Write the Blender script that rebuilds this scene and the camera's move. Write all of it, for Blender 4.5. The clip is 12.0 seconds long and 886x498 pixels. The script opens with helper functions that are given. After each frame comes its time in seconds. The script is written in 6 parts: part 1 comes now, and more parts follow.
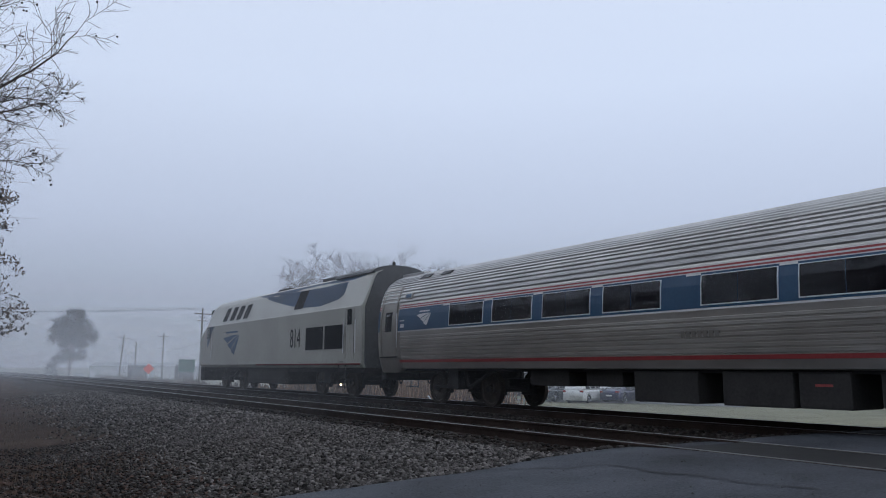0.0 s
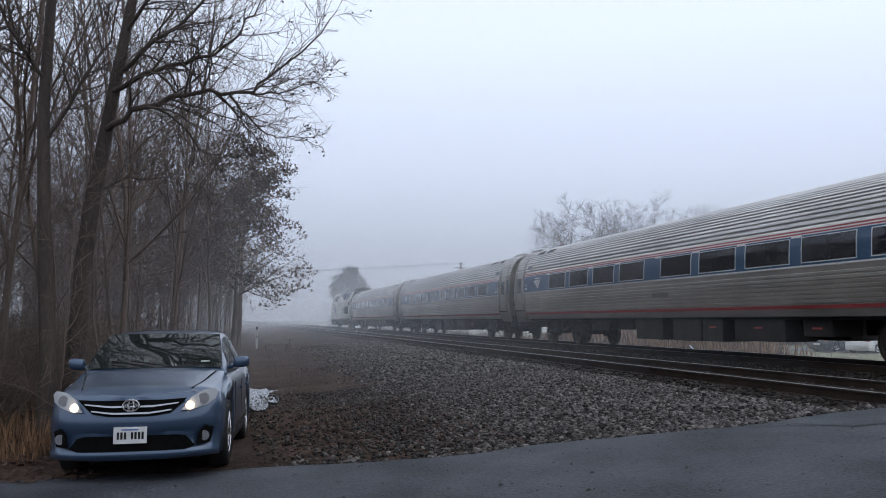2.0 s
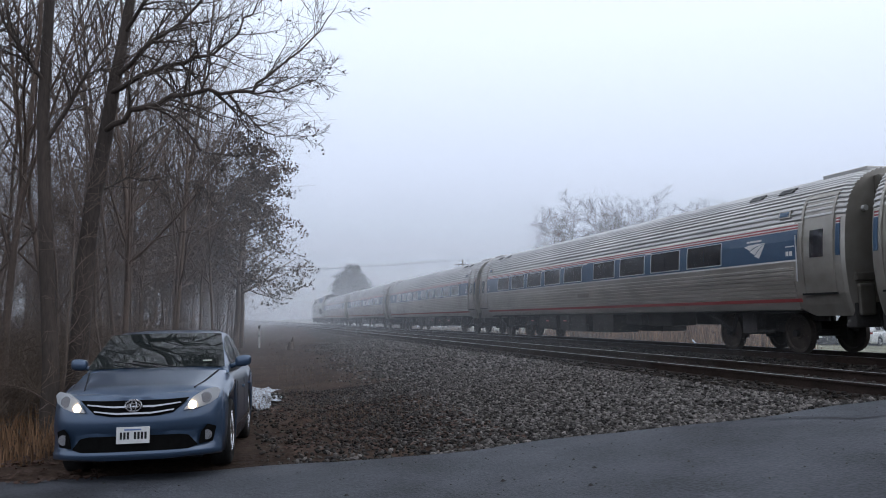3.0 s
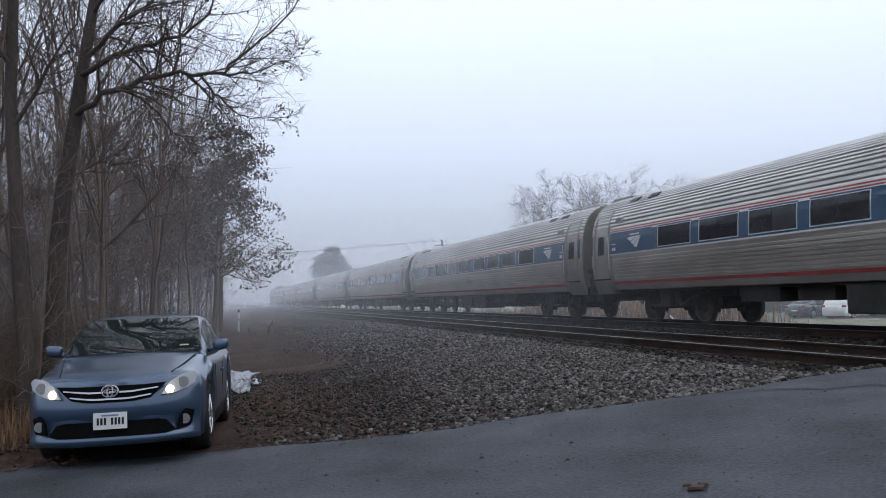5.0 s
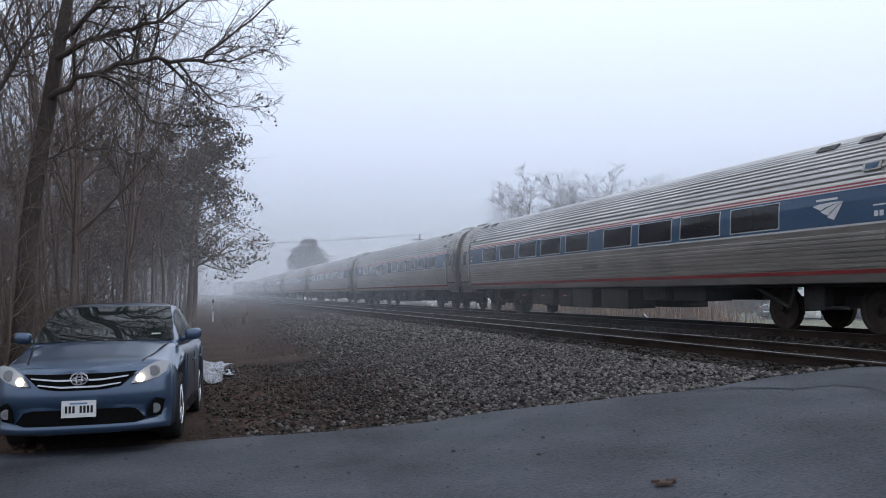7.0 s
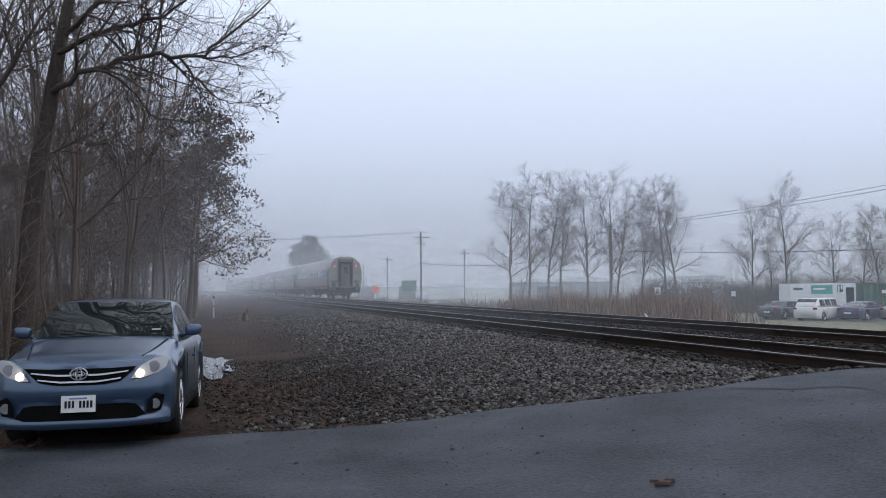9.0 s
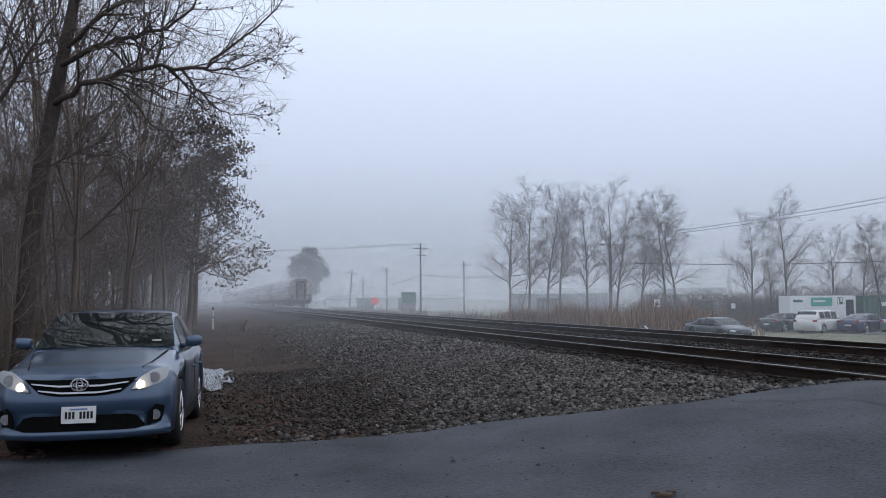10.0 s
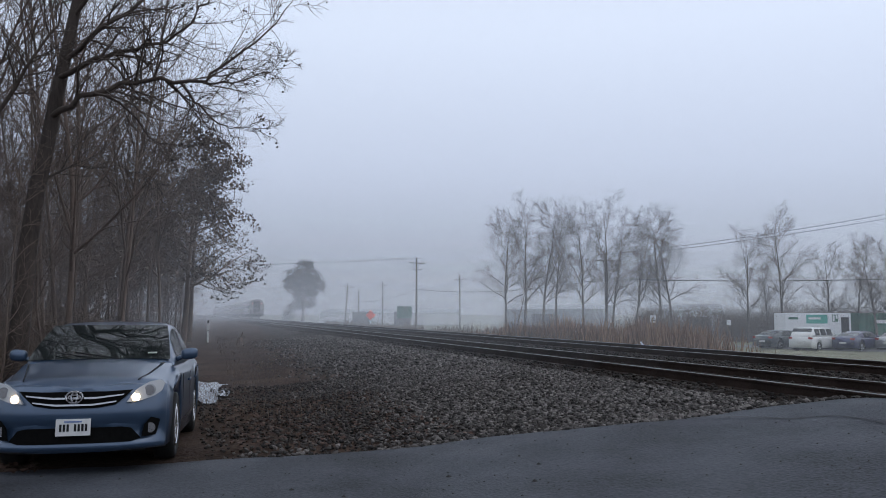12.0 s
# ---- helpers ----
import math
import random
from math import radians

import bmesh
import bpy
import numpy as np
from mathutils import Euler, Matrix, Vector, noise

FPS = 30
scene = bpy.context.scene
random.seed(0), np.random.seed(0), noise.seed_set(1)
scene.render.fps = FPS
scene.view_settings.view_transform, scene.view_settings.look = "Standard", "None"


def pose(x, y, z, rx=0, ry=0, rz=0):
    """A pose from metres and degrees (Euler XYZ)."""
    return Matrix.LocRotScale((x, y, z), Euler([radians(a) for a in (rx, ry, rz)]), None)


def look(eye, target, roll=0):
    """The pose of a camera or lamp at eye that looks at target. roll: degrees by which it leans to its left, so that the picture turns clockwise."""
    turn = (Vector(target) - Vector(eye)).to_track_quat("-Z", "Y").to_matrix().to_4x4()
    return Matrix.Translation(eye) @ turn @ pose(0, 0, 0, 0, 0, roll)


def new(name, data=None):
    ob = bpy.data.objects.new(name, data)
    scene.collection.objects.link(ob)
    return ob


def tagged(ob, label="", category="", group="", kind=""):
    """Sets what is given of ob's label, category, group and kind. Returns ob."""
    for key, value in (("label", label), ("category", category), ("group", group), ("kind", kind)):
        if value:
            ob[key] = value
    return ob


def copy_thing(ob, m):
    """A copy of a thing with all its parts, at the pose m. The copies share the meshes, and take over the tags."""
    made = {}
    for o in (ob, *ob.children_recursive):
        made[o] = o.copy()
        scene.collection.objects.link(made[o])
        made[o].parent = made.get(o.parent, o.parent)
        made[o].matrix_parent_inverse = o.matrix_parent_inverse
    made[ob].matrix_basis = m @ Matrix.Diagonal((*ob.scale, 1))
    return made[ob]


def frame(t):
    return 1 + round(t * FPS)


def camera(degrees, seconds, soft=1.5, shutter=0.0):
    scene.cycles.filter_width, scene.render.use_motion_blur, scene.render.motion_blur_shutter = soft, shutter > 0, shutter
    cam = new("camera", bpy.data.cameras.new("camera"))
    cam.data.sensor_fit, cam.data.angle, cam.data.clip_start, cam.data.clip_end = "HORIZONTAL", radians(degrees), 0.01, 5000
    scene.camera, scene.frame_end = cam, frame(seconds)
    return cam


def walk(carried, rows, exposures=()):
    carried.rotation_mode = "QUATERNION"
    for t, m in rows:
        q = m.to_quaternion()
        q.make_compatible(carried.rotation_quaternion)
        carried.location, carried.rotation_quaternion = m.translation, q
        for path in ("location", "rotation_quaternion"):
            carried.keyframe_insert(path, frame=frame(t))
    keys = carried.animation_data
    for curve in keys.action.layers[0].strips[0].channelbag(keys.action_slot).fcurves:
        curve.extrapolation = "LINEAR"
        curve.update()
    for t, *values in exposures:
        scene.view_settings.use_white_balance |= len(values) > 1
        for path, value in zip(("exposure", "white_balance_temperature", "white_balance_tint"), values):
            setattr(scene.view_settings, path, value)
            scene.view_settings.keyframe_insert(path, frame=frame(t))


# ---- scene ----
cam = camera(59.0, 12.0, soft=1.0)
PATH = [
    (0, -0.016, 0.001, 1.58, -33.1, 8.657, -0.148),
    (0.5, -0.015, -0.011, 1.577, -24.344, 7.858, 0.193),
    (1, 0.004, -0.014, 1.573, -18.938, 6.815, 0.048),
    (1.5, -0.013, 0.044, 1.591, -15.494, 5.81, 0.204),
    (2, -0.033, 0.046, 1.594, -14.703, 5.094, 0.463),
    (2.5, -0.043, 0.036, 1.595, -15.544, 5.096, 0.782),
    (3, -0.02, 0.036, 1.592, -14.529, 4.883, 1.072),
    (5, 0.017, 0.02, 1.583, -15.945, 3.426, 2.078),
    (5.5, 0.024, 0.013, 1.579, -16.569, 3.41, 1.503),
    (6, 0.026, 0.019, 1.577, -17.13, 3.142, 1.419),
    (6.5, 0.026, 0.017, 1.575, -17.477, 3.078, 1.39),
    (7, 0.03, 0.018, 1.573, -17.659, 2.989, 0.96),
    (9, 0.035, 0.022, 1.573, -17.61, 2.835, 0.513),
    (9.5, 0.026, 0.008, 1.574, -17.623, 3.38, 0.528),
    (10, 0.017, 0.007, 1.571, -17.648, 3.68, 0.408),
    (10.5, 0.008, 0.003, 1.574, -17.75, 3.887, 0.257),
    (11, 0.004, 0, 1.572, -17.945, 4.306, 0.066),
    (11.5, 0.005, -0.004, 1.573, -17.864, 4.545, 0.058),
    (12, 0, 0, 1.57, -17.967, 4.743, 0)
]
EXPOSURES = [(0.0, -0.34, 6050, 12), (0.5, -0.40, 6050, 12), (1.0, -0.24, 6150, 12), (1.5, -0.04, 6200, 12), (2.0, 0.06, 6250, 12), (2.5, 0.12, 6250, 12),
             (3.0, 0.15, 6250, 12), (5.0, 0.20, 6250, 12), (6.0, 0.20, 6200, 12), (7.0, 0.18, 6200, 12), (9.0, 0.05, 6200, 12), (10.0, -0.02, 6200, 12), (12.0, -0.17, 6200, 12)]
walk(cam, [(t, pose(x, y, z, 90 + p, r, w)) for t, x, y, z, w, p, r in PATH], EXPOSURES)

# ---- sky and light: a foggy, overcast morning ----
world = bpy.data.worlds.new("foggy_sky")
scene.world = world
world.use_nodes = True
wn, wl = world.node_tree.nodes, world.node_tree.links
wn.clear()
w_out = wn.new("ShaderNodeOutputWorld")
w_add = wn.new("ShaderNodeAddShader")
w_sky = wn.new("ShaderNodeTexSky")
w_sky.sky_type = "NISHITA"
w_sky.sun_disc = False
w_sky.sun_elevation, w_sky.sun_rotation = radians(28), radians(110)
w_bg1, w_bg2 = wn.new("ShaderNodeBackground"), wn.new("ShaderNodeBackground")
w_bg1.inputs["Strength"].default_value = 0.012
w_bg2.inputs["Strength"].default_value = 1.0
w_tc, w_sep, w_ramp = wn.new("ShaderNodeTexCoord"), wn.new("ShaderNodeSeparateXYZ"), wn.new("ShaderNodeValToRGB")
wl.new(w_tc.outputs["Generated"], w_sep.inputs[0])
wl.new(w_sep.outputs["Z"], w_ramp.inputs["Fac"])
er = w_ramp.color_ramp.elements
er[0].position, er[0].color = 0.0, (0.36, 0.388, 0.452, 1)
er[1].position, er[1].color = 1.0, (0.98, 1.04, 1.12, 1)
for pos, col in ((0.06, (0.425, 0.463, 0.55, 1)), (0.18, (0.64, 0.70, 0.825, 1)), (0.34, (0.82, 0.90, 1.03, 1))):
    e = er.new(pos)
    e.color = col
wl.new(w_ramp.outputs["Color"], w_bg2.inputs["Color"])
wl.new(w_sky.outputs["Color"], w_bg1.inputs["Color"])
wl.new(w_bg1.outputs[0], w_add.inputs[0])
wl.new(w_bg2.outputs[0], w_add.inputs[1])
wl.new(w_add.outputs[0], w_out.inputs["Surface"])
sun = new("sun", bpy.data.lights.new("sun", "SUN"))
sun.data.energy, sun.data.angle, sun.data.color = 0.35, radians(40), (1.0, 0.97, 0.92)
sun.matrix_world = look((30, -20, 40), (0, 0, 0))
scene.cycles.transparent_max_bounces = 40


# ---- materials ----
def principled(name):
    m = bpy.data.materials.new(name)
    m.use_nodes = True
    return m, m.node_tree.nodes, m.node_tree.links, m.node_tree.nodes["Principled BSDF"]


def surface(name, dark, light, rough=0.7, metal=0.0, scale=3.0, fine=40.0, bump=0.2, bump_dist=0.01, stretch=(1, 1, 1), rand=0.0, coat=0.0, spec=0.5):
    """Two scales of variation between two colours, with fine relief."""
    m, n, l, b = principled(name)
    tc, mp = n.new("ShaderNodeTexCoord"), n.new("ShaderNodeMapping")
    mp.inputs["Scale"].default_value = stretch
    l.new(tc.outputs["Object"], mp.inputs["Vector"])
    big, small = n.new("ShaderNodeTexNoise"), n.new("ShaderNodeTexNoise")
    for tex, s, det in ((big, scale, 4), (small, fine, 3)):
        tex.inputs["Scale"].default_value, tex.inputs["Detail"].default_value = s, det
        l.new(mp.outputs[0], tex.inputs["Vector"])
    mix = n.new("ShaderNodeMath")
    mix.operation = "MULTIPLY_ADD"
    mix.inputs[1].default_value = 0.45
    l.new(small.outputs["Fac"], mix.inputs[0])
    half = n.new("ShaderNodeMath")
    half.operation = "MULTIPLY"
    half.inputs[1].default_value = 0.55
    l.new(big.outputs["Fac"], half.inputs[0])
    l.new(half.outputs[0], mix.inputs[2])
    fac = mix.outputs[0]
    if rand:
        oi, ad = n.new("ShaderNodeObjectInfo"), n.new("ShaderNodeMath")
        ad.operation = "MULTIPLY_ADD"
        ad.inputs[1].default_value = rand
        l.new(oi.outputs["Random"], ad.inputs[0])
        l.new(fac, ad.inputs[2])
        fac = ad.outputs[0]
    ramp = n.new("ShaderNodeValToRGB")
    ramp.color_ramp.elements[0].position, ramp.color_ramp.elements[1].position = 0.33, 0.67 + rand
    ramp.color_ramp.elements[0].color, ramp.color_ramp.elements[1].color = (*dark, 1), (*light, 1)
    l.new(fac, ramp.inputs["Fac"])
    l.new(ramp.outputs["Color"], b.inputs["Base Color"])
    b.inputs["Roughness"].default_value, b.inputs["Metallic"].default_value = rough, metal
    b.inputs["Specular IOR Level"].default_value = spec
    if coat:
        b.inputs["Coat Weight"].default_value, b.inputs["Coat Roughness"].default_value = coat, 0.08
    if bump:
        bp = n.new("ShaderNodeBump")
        bp.inputs["Strength"].default_value, bp.inputs["Distance"].default_value = bump, bump_dist
        l.new(small.outputs["Fac"], bp.inputs["Height"])
        l.new(bp.outputs[0], b.inputs["Normal"])
    return m


def island_stone(name, dark, light, rough=0.85):
    m, n, l, b = principled(name)
    geo, oi, ad, ramp = n.new("ShaderNodeNewGeometry"), n.new("ShaderNodeObjectInfo"), n.new("ShaderNodeMath"), n.new("ShaderNodeValToRGB")
    ad.operation = "ADD"
    l.new(geo.outputs["Random Per Island"], ad.inputs[0])
    l.new(oi.outputs["Random"], ad.inputs[1])
    fr = n.new("ShaderNodeMath")
    fr.operation = "FRACT"
    l.new(ad.outputs[0], fr.inputs[0])
    e = ramp.color_ramp.elements
    e[0].color, e[1].color = (*dark, 1), (*light, 1)
    mid = e.new(0.72)
    mid.color = (*[d * 0.5 + c * 0.5 for d, c in zip(dark, light)], 1)
    l.new(fr.outputs[0], ramp.inputs["Fac"])
    tc, nz, mx = n.new("ShaderNodeTexCoord"), n.new("ShaderNodeTexNoise"), n.new("ShaderNodeMixRGB")
    nz.inputs["Scale"].default_value = 55.0
    l.new(tc.outputs["Object"], nz.inputs["Vector"])
    mx.blend_type = "MULTIPLY"
    mx.inputs["Fac"].default_value = 0.5
    l.new(ramp.outputs["Color"], mx.inputs["Color1"])
    l.new(nz.outputs["Fac"], mx.inputs["Color2"])
    l.new(mx.outputs["Color"], b.inputs["Base Color"])
    b.inputs["Roughness"].default_value = rough
    b.inputs["Specular IOR Level"].default_value = 0.2
    return m


def glowing(name, colour, strength):
    m, n, l, b = principled(name)
    b.inputs["Base Color"].default_value = (*colour, 1)
    b.inputs["Emission Color"].default_value = (*colour, 1)
    b.inputs["Emission Strength"].default_value = strength
    return m


def glassy(name, colour, rough=0.05, clear=0.0):
    m, n, l, b = principled(name)
    b.inputs["Base Color"].default_value = (*colour, 1)
    b.inputs["Roughness"].default_value = rough
    b.inputs["Specular IOR Level"].default_value = 0.6
    b.inputs["Transmission Weight"].default_value = clear
    return m


def fog_sheet(name, low, high, top):
    """Thin drifting fog: mostly clear, lit by the sky, thinning with height."""
    m, n, l, b = principled(name)
    n.remove(b)
    out = n["Material Output"]
    tr, df, tl, half, mix = (n.new("ShaderNodeBsdfTransparent"), n.new("ShaderNodeBsdfDiffuse"), n.new("ShaderNodeBsdfTranslucent"),
                             n.new("ShaderNodeMixShader"), n.new("ShaderNodeMixShader"))
    for s in (df, tl):
        s.inputs["Color"].default_value = (0.92, 0.95, 0.99, 1)
    half.inputs[0].default_value = 0.5
    l.new(df.outputs[0], half.inputs[1])
    l.new(tl.outputs[0], half.inputs[2])
    tc, sp, mr, nz, mu = n.new("ShaderNodeTexCoord"), n.new("ShaderNodeSeparateXYZ"), n.new("ShaderNodeMapRange"), n.new("ShaderNodeTexNoise"), n.new("ShaderNodeMath")
    l.new(tc.outputs["Object"], sp.inputs[0])
    l.new(sp.outputs["Z"], mr.inputs["Value"])
    mr.inputs["From Min"].default_value, mr.inputs["From Max"].default_value = 2.0, top
    mr.inputs["To Min"].default_value, mr.inputs["To Max"].default_value = low, high
    nz.inputs["Scale"].default_value = 0.05
    l.new(tc.outputs["Object"], nz.inputs["Vector"])
    nm = n.new("ShaderNodeMapRange")
    nm.inputs["From Min"].default_value, nm.inputs["From Max"].default_value = 0.3, 0.7
    nm.inputs["To Min"].default_value, nm.inputs["To Max"].default_value = 0.85, 1.15
    l.new(nz.outputs["Fac"], nm.inputs["Value"])
    mu.operation = "MULTIPLY"
    l.new(mr.outputs[0], mu.inputs[0])
    l.new(nm.outputs[0], mu.inputs[1])
    l.new(mu.outputs[0], mix.inputs[0])
    l.new(tr.outputs[0], mix.inputs[1])
    l.new(half.outputs[0], mix.inputs[2])
    l.new(mix.outputs[0], out.inputs["Surface"])
    return m


M = {}
M["leafy_soil"] = surface("dark_leafy_soil", (0.018, 0.0125, 0.0095), (0.072, 0.047, 0.035), 0.95, scale=0.6, fine=14.0, bump=0.9, bump_dist=0.05, spec=0.1)
M["gravel_soil"] = surface("gravel_soil", (0.018, 0.015, 0.0135), (0.062, 0.053, 0.047), 0.95, scale=0.35, fine=9.0, bump=0.9, bump_dist=0.06, spec=0.1)
M["sooty_soil"] = surface("sooty_track_bed", (0.012, 0.009, 0.0075), (0.036, 0.027, 0.022), 0.95, scale=0.5, fine=16.0, bump=0.9, bump_dist=0.05, spec=0.05)
M["ballast"] = island_stone("ballast_stone", (0.023, 0.0205, 0.019), (0.27, 0.243, 0.226))
M["ballast_damp"] = island_stone("damp_ballast_stone", (0.012, 0.0105, 0.010), (0.14, 0.122, 0.112))
M["ballast_dark"] = island_stone("sooty_ballast_stone", (0.012, 0.010, 0.009), (0.085, 0.072, 0.063))
M["asphalt"] = surface("worn_asphalt", (0.014, 0.0155, 0.019), (0.072, 0.077, 0.090), 0.72, scale=0.9, fine=34, bump=1.0, bump_dist=0.014, spec=0.2)
M["asphalt_crack"] = surface("crack_tar", (0.01, 0.01, 0.011), (0.02, 0.02, 0.022), 0.8)
M["rail_steel"] = surface("rusty_rail_steel", (0.016, 0.010, 0.008), (0.045, 0.030, 0.023), 0.85, 0.1, 2, 30, 0.3, spec=0.2)
M["rail_head"] = surface("polished_rail_head", (0.11, 0.105, 0.10), (0.20, 0.195, 0.19), 0.45, 1.0, 1, 30, 0.05)
M["tie"] = surface("creosoted_tie_wood", (0.012, 0.009, 0.008), (0.038, 0.029, 0.024), 0.9, 0, 2, 30, 0.5, rand=0.2, spec=0.15)
M["steel"] = surface("brushed_stainless_steel", (0.35, 0.325, 0.29), (0.57, 0.54, 0.495), 0.34, 0.8, 0.5, 3, 0.0, stretch=(1, 0.35, 1))
M["roof_steel"] = surface("weathered_roof_steel", (0.34, 0.33, 0.315), (0.57, 0.555, 0.53), 0.36, 0.75, 0.5, 3, 0.0, stretch=(1, 0.3, 1))
M["door_steel"] = surface("smooth_grey_steel", (0.25, 0.23, 0.20), (0.37, 0.345, 0.305), 0.36, 0.65, 0.7, 3, 0.0)
M["end_steel"] = surface("grimy_end_steel", (0.075, 0.068, 0.056), (0.15, 0.136, 0.115), 0.5, 0.45, 0.9, 4, 0.0)
M["blue"] = surface("blue_band_paint", (0.011, 0.045, 0.095), (0.018, 0.064, 0.125), 0.35, 0, 0.8, 14, 0.03, coat=0.3)
M["red"] = surface("red_stripe_paint", (0.24, 0.035, 0.035), (0.36, 0.065, 0.06), 0.4, 0, 1, 14, 0.02)
M["white"] = surface("white_stripe_paint", (0.52, 0.51, 0.50), (0.68, 0.67, 0.65), 0.4, 0, 1, 14, 0.02)
M["alu"] = surface("bright_aluminium", (0.60, 0.60, 0.60), (0.75, 0.75, 0.75), 0.35, 0.7, 2, 20, 0.03)
M["train_glass"] = glassy("tinted_train_glass", (0.006, 0.006, 0.008), 0.08)
M["rubber"] = surface("black_rubber", (0.010, 0.010, 0.010), (0.024, 0.024, 0.024), 0.75, 0, 3, 30, 0.2, spec=0.2)
M["under"] = surface("grimy_underframe_iron", (0.012, 0.011, 0.010), (0.04, 0.036, 0.033), 0.8, 0.1, 2, 20, 0.2)
M["wheel_iron"] = surface("brown_wheel_iron", (0.03, 0.022, 0.017), (0.07, 0.055, 0.043), 0.65, 0.5, 3, 20, 0.1)
M["loco_grey"] = surface("silver_grey_loco_paint", (0.33, 0.32, 0.275), (0.44, 0.43, 0.375), 0.45, 0.15, 0.6, 10, 0.03, coat=0.15)
M["loco_blue"] = surface("blue_loco_paint", (0.022, 0.06, 0.125), (0.036, 0.085, 0.165), 0.4, 0, 0.7, 12, 0.03)
M["loco_dark"] = surface("charcoal_grille", (0.025, 0.024, 0.024), (0.06, 0.058, 0.056), 0.7, 0.2, 2, 40, 0.3)
M["tail_grey"] = surface("sooty_dark_grey_paint", (0.045, 0.045, 0.046), (0.085, 0.085, 0.086), 0.6, 0.1, 0.8, 10, 0.05)
M["red_light"] = glowing("red_marker_lamp", (1.0, 0.10, 0.09), 3.5)
M["lamp_glow"] = glowing("warm_headlamp_glow", (1.0, 0.74, 0.44), 9.0)
# bark of the woods is lightened to carry haze; bark_near is a darker copy
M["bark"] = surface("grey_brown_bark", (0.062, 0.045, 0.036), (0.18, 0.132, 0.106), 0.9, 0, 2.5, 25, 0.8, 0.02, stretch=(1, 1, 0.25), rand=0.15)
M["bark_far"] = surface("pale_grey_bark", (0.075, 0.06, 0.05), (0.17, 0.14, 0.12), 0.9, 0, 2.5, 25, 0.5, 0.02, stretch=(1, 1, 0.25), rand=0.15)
M["bark_near"] = surface("dark_near_bark", (0.03, 0.023, 0.019), (0.092, 0.07, 0.057), 0.9, 0, 2.5, 25, 0.8, 0.02, stretch=(1, 1, 0.25), rand=0.15)
M["dead_leaf"] = surface("dry_brown_leaves", (0.058, 0.043, 0.033), (0.145, 0.106, 0.08), 0.8, 0, 0.6, 8, 0, rand=0.1)
M["evergreen"] = surface("dark_evergreen_needles", (0.02, 0.026, 0.018), (0.05, 0.056, 0.035), 0.85, 0, 0.5, 8, 0)
M["litter"] = surface("fallen_leaf_litter", (0.028, 0.015, 0.010), (0.085, 0.042, 0.027), 0.85, 0, 2, 20, 0.1, rand=0.2)
M["dry_grass"] = island_stone("dry_reed_grass", (0.13, 0.072, 0.040), (0.42, 0.25, 0.14), 0.9)
M["brush"] = surface("tangled_brush", (0.065, 0.047, 0.035), (0.165, 0.12, 0.088), 0.9, 0, 1.5, 20, 0)
M["lot"] = surface("grey_wet_lot", (0.075, 0.075, 0.075), (0.14, 0.14, 0.135), 0.8, 0, 0.3, 10, 0.2)
M["far_grass"] = surface("pale_winter_grass", (0.10, 0.10, 0.055), (0.19, 0.18, 0.11), 0.95, 0, 0.4, 12, 0.4, 0.03)
M["water"] = glassy("puddle_water", (0.03, 0.03, 0.03), 0.04)


# ---- building blocks ----
def link_mesh(name, bm, mats, smooth=False):
    me = bpy.data.meshes.new(name)
    bm.normal_update()
    bm.to_mesh(me)
    bm.free()
    for m in mats if isinstance(mats, (list, tuple)) else [mats]:
        me.materials.append(m)
    if smooth:
        for p in me.polygons:
            p.use_smooth = True
    return me


def part(name, bm, mats, parent=None, label="", smooth=False):
    ob = new(name, link_mesh(name, bm, mats, smooth))
    if parent:
        ob.parent = parent
    if label:
        ob["label"] = label
    return ob


def array_mesh(name, verts, faces, mats, smooth=False):
    me = bpy.data.meshes.new(name)
    me.from_pydata(verts, [], faces)
    for m in mats if isinstance(mats, (list, tuple)) else [mats]:
        me.materials.append(m)
    if smooth:
        me.shade_smooth()
    me.update()
    return me


def box(bm, x0, x1, y0, y1, z0, z1, bevel=0.0, mi=0):
    r = bmesh.ops.create_cube(bm, size=1.0, matrix=Matrix.Translation(((x0 + x1) / 2, (y0 + y1) / 2, (z0 + z1) / 2)) @ Matrix.Diagonal((abs(x1 - x0), abs(y1 - y0), abs(z1 - z0), 1)))
    fs = {f for v in r["verts"] for f in v.link_faces}
    for f in fs:
        f.material_index = mi
    if bevel:
        es = list({e for v in r["verts"] for e in v.link_edges})
        bmesh.ops.bevel(bm, geom=es, offset=bevel, segments=2, affect="EDGES", profile=0.6)
    return bm


def rod(bm, a, b, r0, r1=None, n=8, mi=0):
    a, b = Vector(a), Vector(b)
    r1 = r0 if r1 is None else r1
    q = (b - a).to_track_quat("Z", "Y").to_matrix().to_4x4()
    res = bmesh.ops.create_cone(bm, cap_ends=True, segments=n, radius1=r0, radius2=r1, depth=(b - a).length, matrix=Matrix.Translation((a + b) / 2) @ q)
    for f in {f for v in res["verts"] for f in v.link_faces}:
        f.material_index = mi
    return bm


def loft(bm, rings, closed=True, caps=True, mi=0):
    vs = [[bm.verts.new(p) for p in r] for r in rings]
    n = len(vs[0])
    for a, b in zip(vs, vs[1:]):
        for i in range(n if closed else n - 1):
            j = (i + 1) % n
            f = bm.faces.new((a[i], a[j], b[j], b[i]))
            f.material_index = mi(i) if callable(mi) else mi
    if caps and closed:
        bm.faces.new(vs[0][::-1])
        bm.faces.new(vs[-1])
    return vs


def poly(bm, pts, mi=0):
    f = bm.faces.new([bm.verts.new(p) for p in pts])
    f.material_index = mi
    return f


